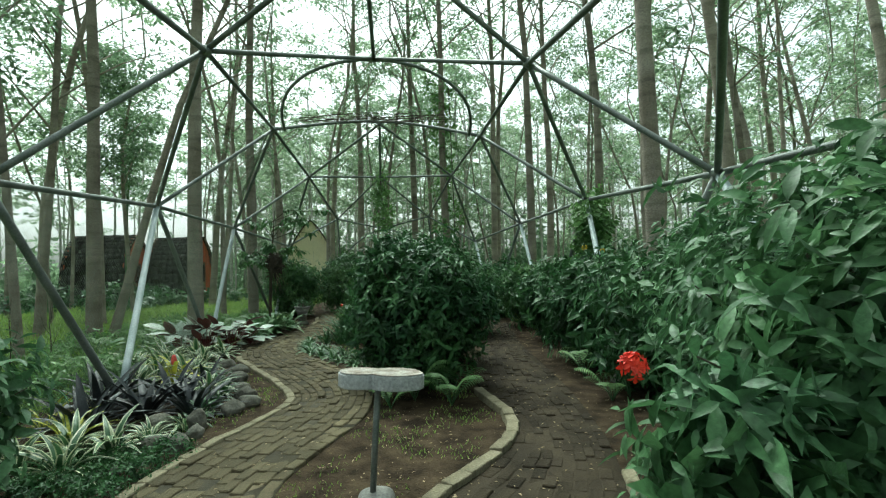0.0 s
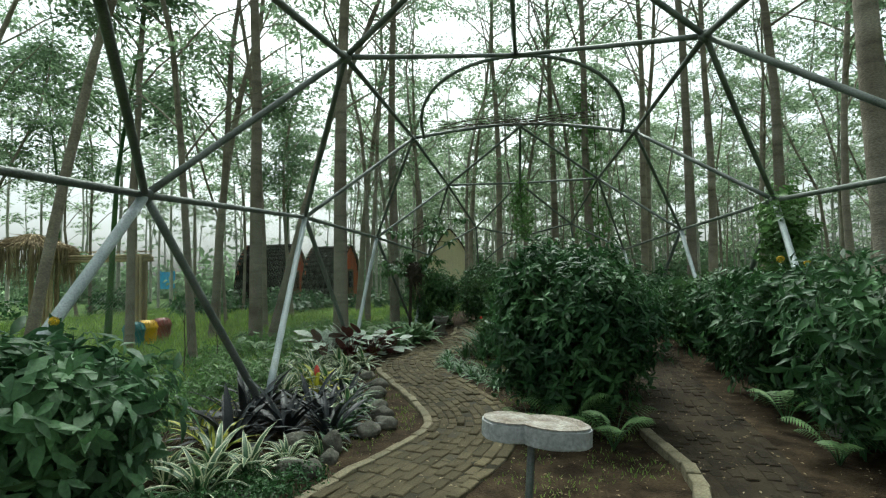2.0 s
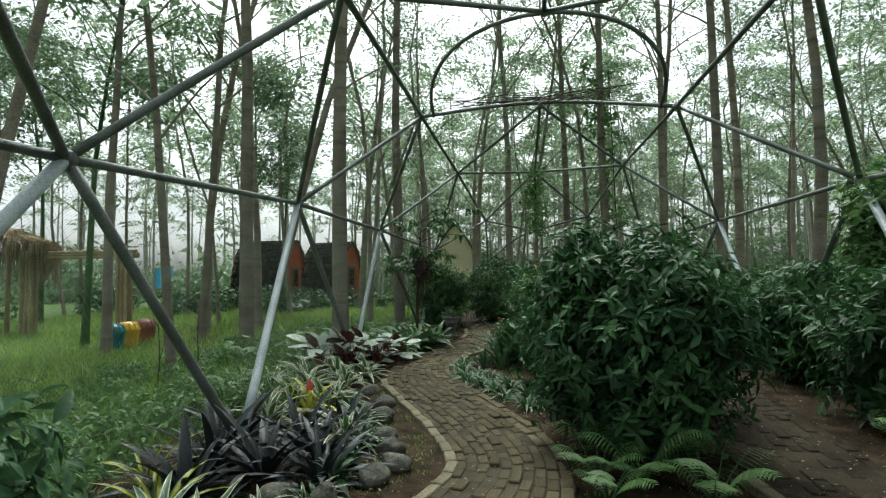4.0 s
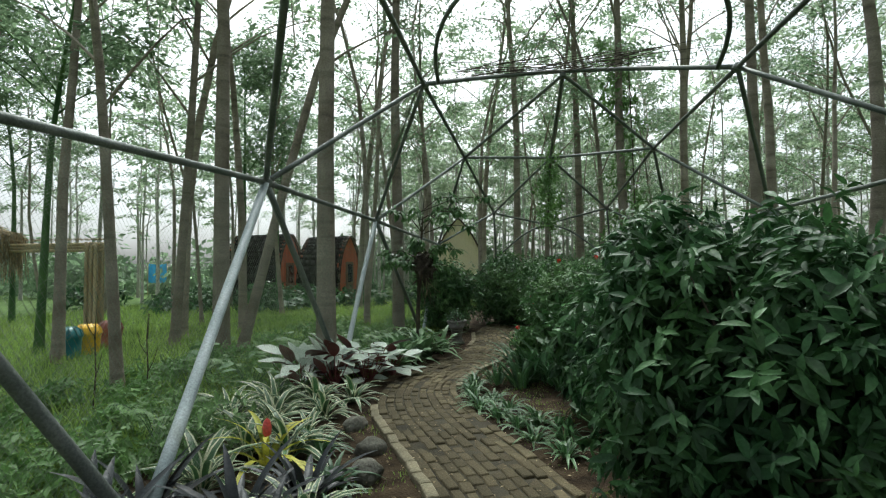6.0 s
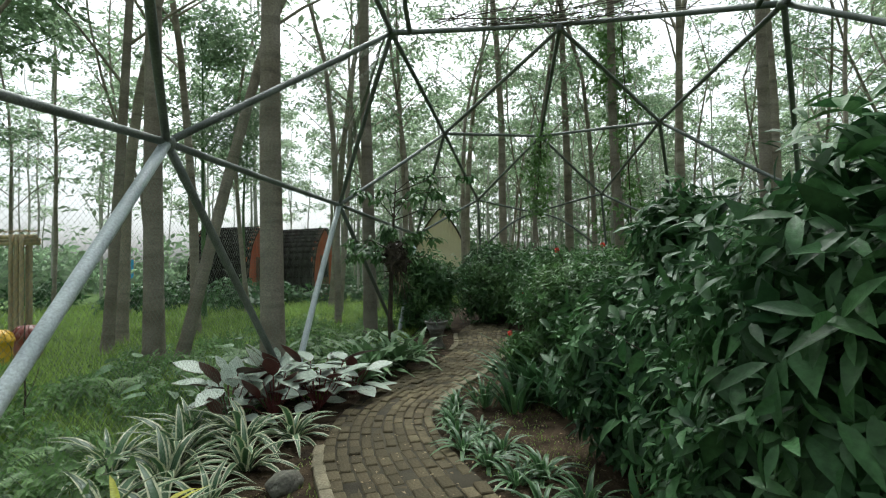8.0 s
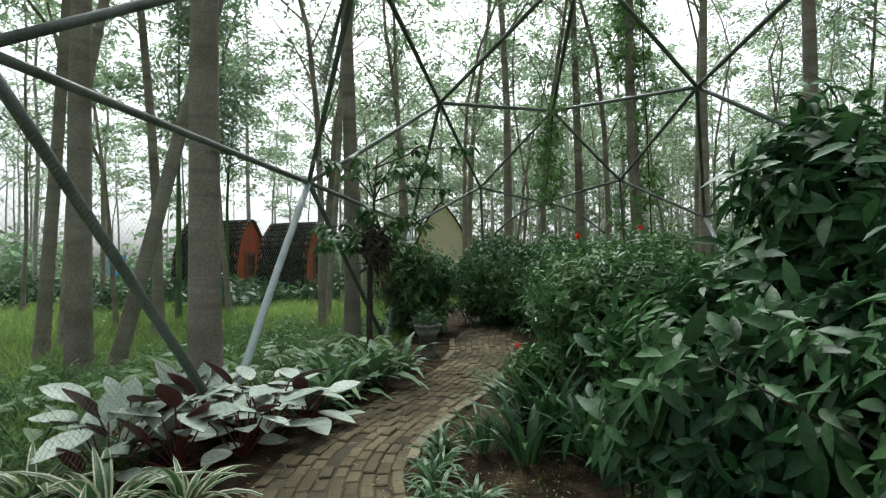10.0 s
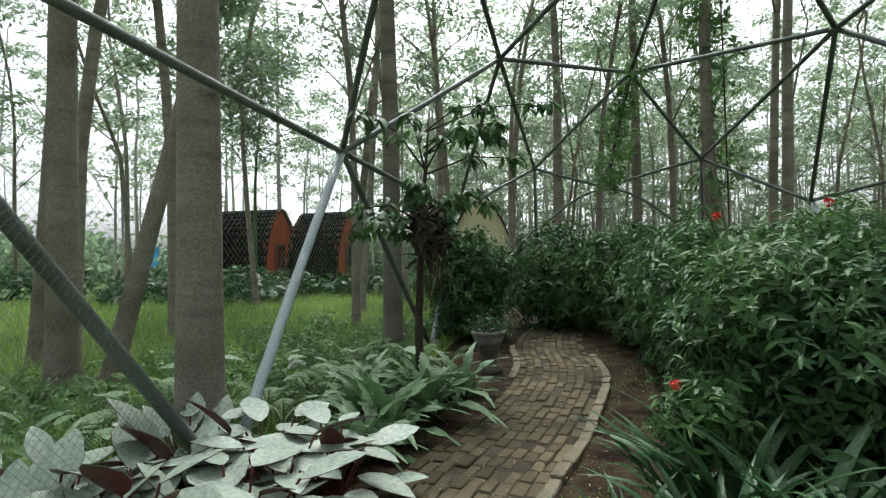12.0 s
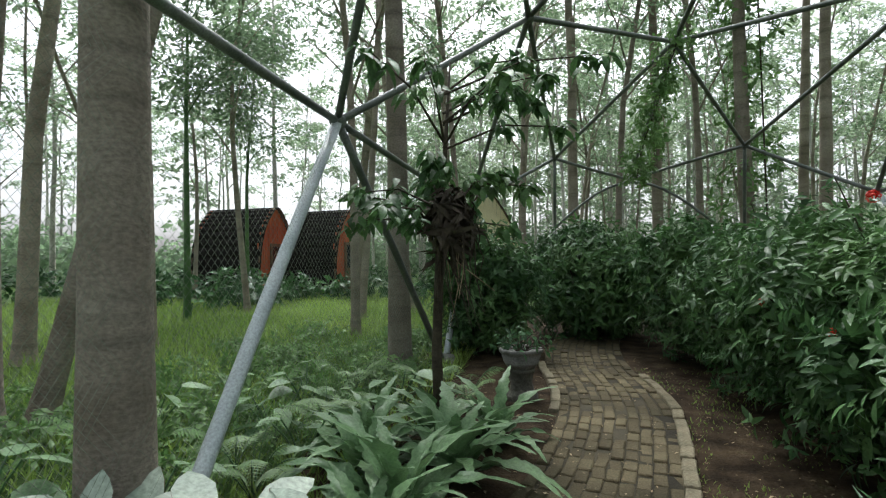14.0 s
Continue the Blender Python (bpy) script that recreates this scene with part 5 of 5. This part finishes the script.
def pod(name, label, x, y, turn, length, width, height, end_mat, base=0.35, front_door=True, peak=0.0):
    """A cabin with a curved shingled roof down to the floor and flat timber ends."""
    c = thing(name, (x, y, -0.09), label, "cabin")
    c.rotation_euler = (0, 0, radians(turn))
    n = 22
    prof = []
    for i in range(n + 1):
        t = i / n
        a = math.pi * t
        px = -width / 2 * math.cos(a) * (1 - 0.10 * math.sin(a)) * (1.0 if 0 < i < n else 0.93)
        prof.append((px, base + (height - base) * (math.sin(a) ** 0.72) * (1 + 0.06 * max(0, math.sin(a) - 0.93) / 0.07)))
    # a pointed gable where the sides run straight up to the ridge
    if peak:
        for i in range(1, n):
            px, pz = prof[i]
            u = abs(px) / (width / 2)
            ridge = base + (height * 1.04 - base) * min(1.0, 1 - 0.78 * u + 0.1 * math.sin(math.pi * u))
            prof[i] = (px, pz * (1 - peak) + peak * ridge)
    # overlapping shingle courses along the length
    vs, qs = [], []
    cols = int(length / 0.3)
    for i in range(n):
        (x0, z0), (x1, z1) = prof[i], prof[i + 1]
        nx, nz = -(z1 - z0), (x1 - x0)
        k = math.hypot(nx, nz) or 1
        nx, nz = nx / k, nz / k
        lo0, lo1 = (0.035, 0.008) if i < n / 2 else (0.008, 0.035)
        for j in range(cols):
            y0 = -length / 2 - 0.12 + j * (length + 0.24) / cols + 0.001
            y1 = y0 + (length + 0.24) / cols - 0.002
            b = len(vs)
            vs += [(x0 + nx * lo0, y0, z0 + nz * lo0), (x0 + nx * lo0, y1, z0 + nz * lo0), (x1 + nx * lo1, y1, z1 + nz * lo1), (x1 + nx * lo1, y0, z1 + nz * lo1),
                   (x0 - nx * 0.02, y0, z0 - nz * 0.02), (x0 - nx * 0.02, y1, z0 - nz * 0.02), (x1 - nx * 0.02, y1, z1 - nz * 0.02), (x1 - nx * 0.02, y0, z1 - nz * 0.02)]
            qs += [(b, b + 1, b + 2, b + 3), (b + 7, b + 6, b + 5, b + 4), (b, b + 4, b + 5, b + 1), (b + 1, b + 5, b + 6, b + 2), (b + 2, b + 6, b + 7, b + 3), (b + 3, b + 7, b + 4, b)]
    part("roof", mesh("roof", vs, qs, M_SHINGLE), c, "dark shingled curved roof")
    for sgn in (-1, 1):
        yy = sgn * (length / 2 - 0.05)
        # upright boards of the end wall
        w = width * 0.9
        m = int(w / 0.16)
        for k in range(m):
            bx = -w / 2 + (k + 0.5) * w / m
            zt = max(base + 0.1, float(np.interp(bx, [p[0] for p in prof], [p[1] for p in prof])) - 0.03)
            bm = bevel_box(w / m - 0.008, 0.05, zt - base + 0.02, 0.006)
            ob = part("board", from_bm("board", bm, end_mat), c)
            ob.location = (bx, yy, (zt + base) / 2)
        rim = [(px * 0.985, yy + sgn * 0.11, pz - 0.02) for px, pz in prof]
        part("eave", mesh("eave", *tube(rim, 0.05, 6), M_EAVE), c, "brown eave board")
        if front_door and sgn == -1:
            d = part("door", from_bm("door", bevel_box(0.8, 0.06, 1.75, 0.01), M_EAVE), c)
            d.location = (0, yy - 0.04, base + 0.88)
            wd = part("door_pane", from_bm("door_pane", bevel_box(0.5, 0.02, 0.9, 0.004), M_GLASS), d)
            wd.location = (0, -0.035, 0.3)
    fl = part("floor_frame", from_bm("floor_frame", bevel_box(width * 0.9, length, 0.2, 0.01), M_EAVE), c)
    fl.location = (0, 0, base - 0.05)
    for sx in (-1, 1):
        for sy in (-1, 0, 1):
            st_ = part("stilt", from_bm("stilt", bevel_box(0.14, 0.14, base - 0.1, 0.01), M_CONC), c)
            st_.location = (sx * width * 0.36, sy * length * 0.42, (base - 0.1) / 2)
    return c


pod("cabin", "rounded cabin with dark shingle roof and red timber ends", -18.5, 25.0, 98, 2.9, 2.7, 3.4, M_REDWOOD)
pod("cabin", "rounded cabin with dark shingle roof, glimpsed behind trees", -15.2, 26.0, 93, 2.2, 2.6, 3.25, M_REDWOOD)
pod("cabin", "rounded cabin with a cream end wall and brown eaves", -10.3, 32.4, 18, 4.2, 3.3, 4.35, M_PLASTER, 0.5, False, 0.7)

# ---- brick paths ----


def brick_bm(sx, sy, sz):
    return bevel_box(sx, sy, sz, 0.007)


brick_me = from_bm("brick", brick_bm(0.164, 0.08, 0.06), M_BRICK)
# east path brick: same shape, with the shade held in its colour
shade_brick_me = from_bm("brick", brick_bm(0.164, 0.08, 0.06), M_EARTHY_BRICK_SHADE)
bv = np.array([v.co for v in brick_me.vertices])
bq4 = [tuple(p.vertices) for p in brick_me.polygons]


def lay(left, right, length_step=0.172, row=0.0875, seed=1):
    """Running courses of bricks between two edges: (x, y, turn) for each."""
    g = np.random.default_rng(seed)
    a, b = smooth_line(left, 0.02), smooth_line(right, 0.02)
    m = 400
    a = np.stack([np.interp(np.linspace(0, 1, m), np.linspace(0, 1, len(a)), a[:, k]) for k in (0, 1)], axis=1)
    b = np.stack([np.interp(np.linspace(0, 1, m), np.linspace(0, 1, len(b)), b[:, k]) for k in (0, 1)], axis=1)
    rows_ = []
    wide = np.linalg.norm(a - b, axis=1)
    n = int(np.median(wide) / row)
    for i in range(n):
        f = (i + 0.5) / n
        c = a * (1 - f) + b * f
        d = np.concatenate([[0], np.cumsum(np.linalg.norm(np.diff(c, axis=0), axis=1))])
        s = length_step * (0.5 * (i % 2) + 0.5)
        while s < d[-1] - 0.1:
            s += g.normal(0, 0.008)
            x, y = np.interp(s, d, c[:, 0]), np.interp(s, d, c[:, 1])
            x2, y2 = np.interp(s + 0.05, d, c[:, 0]), np.interp(s + 0.05, d, c[:, 1])
            w = np.interp(s, d, wide) / n
            rows_.append((x, y, math.atan2(y2 - y, x2 - x) + g.normal(0, 0.05), min(1.15, max(0.6, w / row)) * g.uniform(0.88, 1.04), g.normal(0, 0.006), g.normal(0, 0.03), g.normal(0, 0.03)))
            s += length_step
    return rows_


def bed(name, left, right, mat, label):
    """The sanded bed under a path's bricks."""
    a, b = smooth_line(left, 0.1), smooth_line(right, 0.1)
    m = 120
    a = np.stack([np.interp(np.linspace(0, 1, m), np.linspace(0, 1, len(a)), a[:, k]) for k in (0, 1)], axis=1)
    b = np.stack([np.interp(np.linspace(0, 1, m), np.linspace(0, 1, len(b)), b[:, k]) for k in (0, 1)], axis=1)
    v = [(x, y, z) for p, q in zip(a, b) for x, y, z in ((*p, 0.0), (*q, 0.0), (*q, -0.08), (*p, -0.08))]
    q = []
    for i in range(m - 1):
        k = 4 * i
        q += [(k, k + 4, k + 5, k + 1), (k + 1, k + 5, k + 6, k + 2), (k + 2, k + 6, k + 7, k + 3), (k + 3, k + 7, k + 4, k)]
    return tagged(new(name, mesh(name, v, q, mat)), label, "path", kind="structure")


def kerb(parent, line, start, end, width=0.085, height=0.05, seg=0.22, offset=0.0):
    """Kerb stones set end to end along a line."""
    p = smooth_line(line, 0.02)
    p = p[(p[:, 1] >= start) & (p[:, 1] <= end)]
    d = np.concatenate([[0], np.cumsum(np.linalg.norm(np.diff(p, axis=0), axis=1))])
    g = np.random.default_rng(int(start * 10))
    me = from_bm("kerb_stone", bevel_box(seg - 0.006, width, 0.12, 0.012, 2), M_CURB)
    for s in np.arange(seg / 2, d[-1], seg):
        x, y = np.interp(s, d, p[:, 0]), np.interp(s, d, p[:, 1])
        x2, y2 = np.interp(s + 0.1, d, p[:, 0]), np.interp(s + 0.1, d, p[:, 1])
        x1, y1 = np.interp(s - 0.1, d, p[:, 0]), np.interp(s - 0.1, d, p[:, 1])
        a = math.atan2(y2 - y1, x2 - x1)
        ob = part("kerb_stone", me, parent)
        ob.matrix_basis = Matrix.Translation((x - math.sin(a) * offset, y + math.cos(a) * offset, height - 0.06 + g.normal(0, 0.007))) @ Euler((g.normal(0, 0.05), g.normal(0, 0.03), a + g.normal(0, 0.05))).to_matrix().to_4x4()


for name, left, right, near, label, seed in (("path_west", LEFT, RIGHT, (2.6, 8.6), "curving path of worn mossy bricks between the beds", 3), ("path_east", ISLE, EAST, (2.8, 3.0), "side path of worn earthy bricks, coloured darker to stand for shade", 4)):
    base = bed(name, left, right, M_JOINT if name == "path_west" else M_EARTHY_BRICK_SHADE, label)
    rest_v, rest_q, count, n0 = [], [], 0, 0
    for x, y, turn, w, dz, tx, ty in lay(left, right, seed=seed):
        m = Matrix.Translation((x, y, (-0.022 if name == "path_west" else -0.027) + dz)) @ Euler((tx, ty, turn)).to_matrix().to_4x4() @ Matrix.Diagonal((1, w, 1, 1))
        if near[0] < y < near[1] and count < 300:
            count += 1
            ob = part("brick", brick_me if name == "path_west" else shade_brick_me, base)
            ob.matrix_basis = m
        else:
            mm = np.array(m)
            rest_v.append(bv @ mm[:3, :3].T + mm[:3, 3])
            rest_q += [tuple(i + n0 for i in p) for p in bq4]
            n0 += len(bv)
    me = bpy.data.meshes.new("bricks")
    me.from_pydata(np.concatenate(rest_v).tolist(), [], rest_q)
    me.materials.append(M_BRICK if name == "path_west" else M_EARTHY_BRICK_SHADE)
    tagged(part("bricks", me, base), kind="stuff")
    if name == "path_west":
        kerb(base, LEFT, 1.0, 7.9, offset=0.03, height=0.028)
        kerb(base, LEFT, 12.4, 14.4, offset=0.03, height=0.03)
        kerb(base, RIGHT, 8.95, 14.0, offset=-0.03, height=0.03)
    else:
        kerb(base, ISLE, 1.9, 5.4, offset=0.04, height=0.05, width=0.10)
        kerb(base, EAST, 1.0, 3.2, offset=-0.03, height=0.03)

# ---- fallen leaves and litter ----
g = np.random.default_rng(91)
n = 7000
pts = np.column_stack([g.uniform(-4.6, 2.2, n), g.uniform(1.5, 15, n), np.full(n, 0.012)])
a = g.uniform(0, 6.28, n)
lv = scatter(LEAF_SMALL, aim(np.column_stack([np.cos(a), np.sin(a), g.normal(0, 0.08, n)]), np.column_stack([g.normal(0, 0.2, n), g.normal(0, 0.2, n), np.ones(n)])), pts, g.uniform(0.01, 0.036, n))
tagged(new("fallen_leaves", mesh("fallen_leaves", *lv, M_STRAW)), "tiny dry fallen leaves strewn on soil and bricks", "leaf litter", kind="stuff")

# small grass tufts and moss sprigs on the bare soil
def soil_spots(g, n):
    out = []
    while len(out) < n:
        x, y = g.uniform(-3.4, 0.9), g.uniform(2.2, 14.5)
        lx = np.interp(y, [p[1] for p in LEFT], [p[0] for p in LEFT])
        rx = np.interp(y, [p[1] for p in RIGHT], [p[0] for p in RIGHT])
        ix = np.interp(y, [p[1] for p in ISLE], [p[0] for p in ISLE])
        if (lx - 0.9 < x < lx - 0.06 or rx + 0.02 < x < min(rx + 1.2, ix - 0.06)) and noise.noise((x * 2.3, y * 2.3, 4.0)) > -0.05:
            out.append((x, y, -0.02))
    return np.array(out)


tagged(new("soil_sprigs", mesh("soil_sprigs", *blades(5200, soil_spots, 0.012, 0.04, 93, 0.3), M_GRASS)), "sparse short grass sprigs and moss on the soil", "grass", kind="stuff")
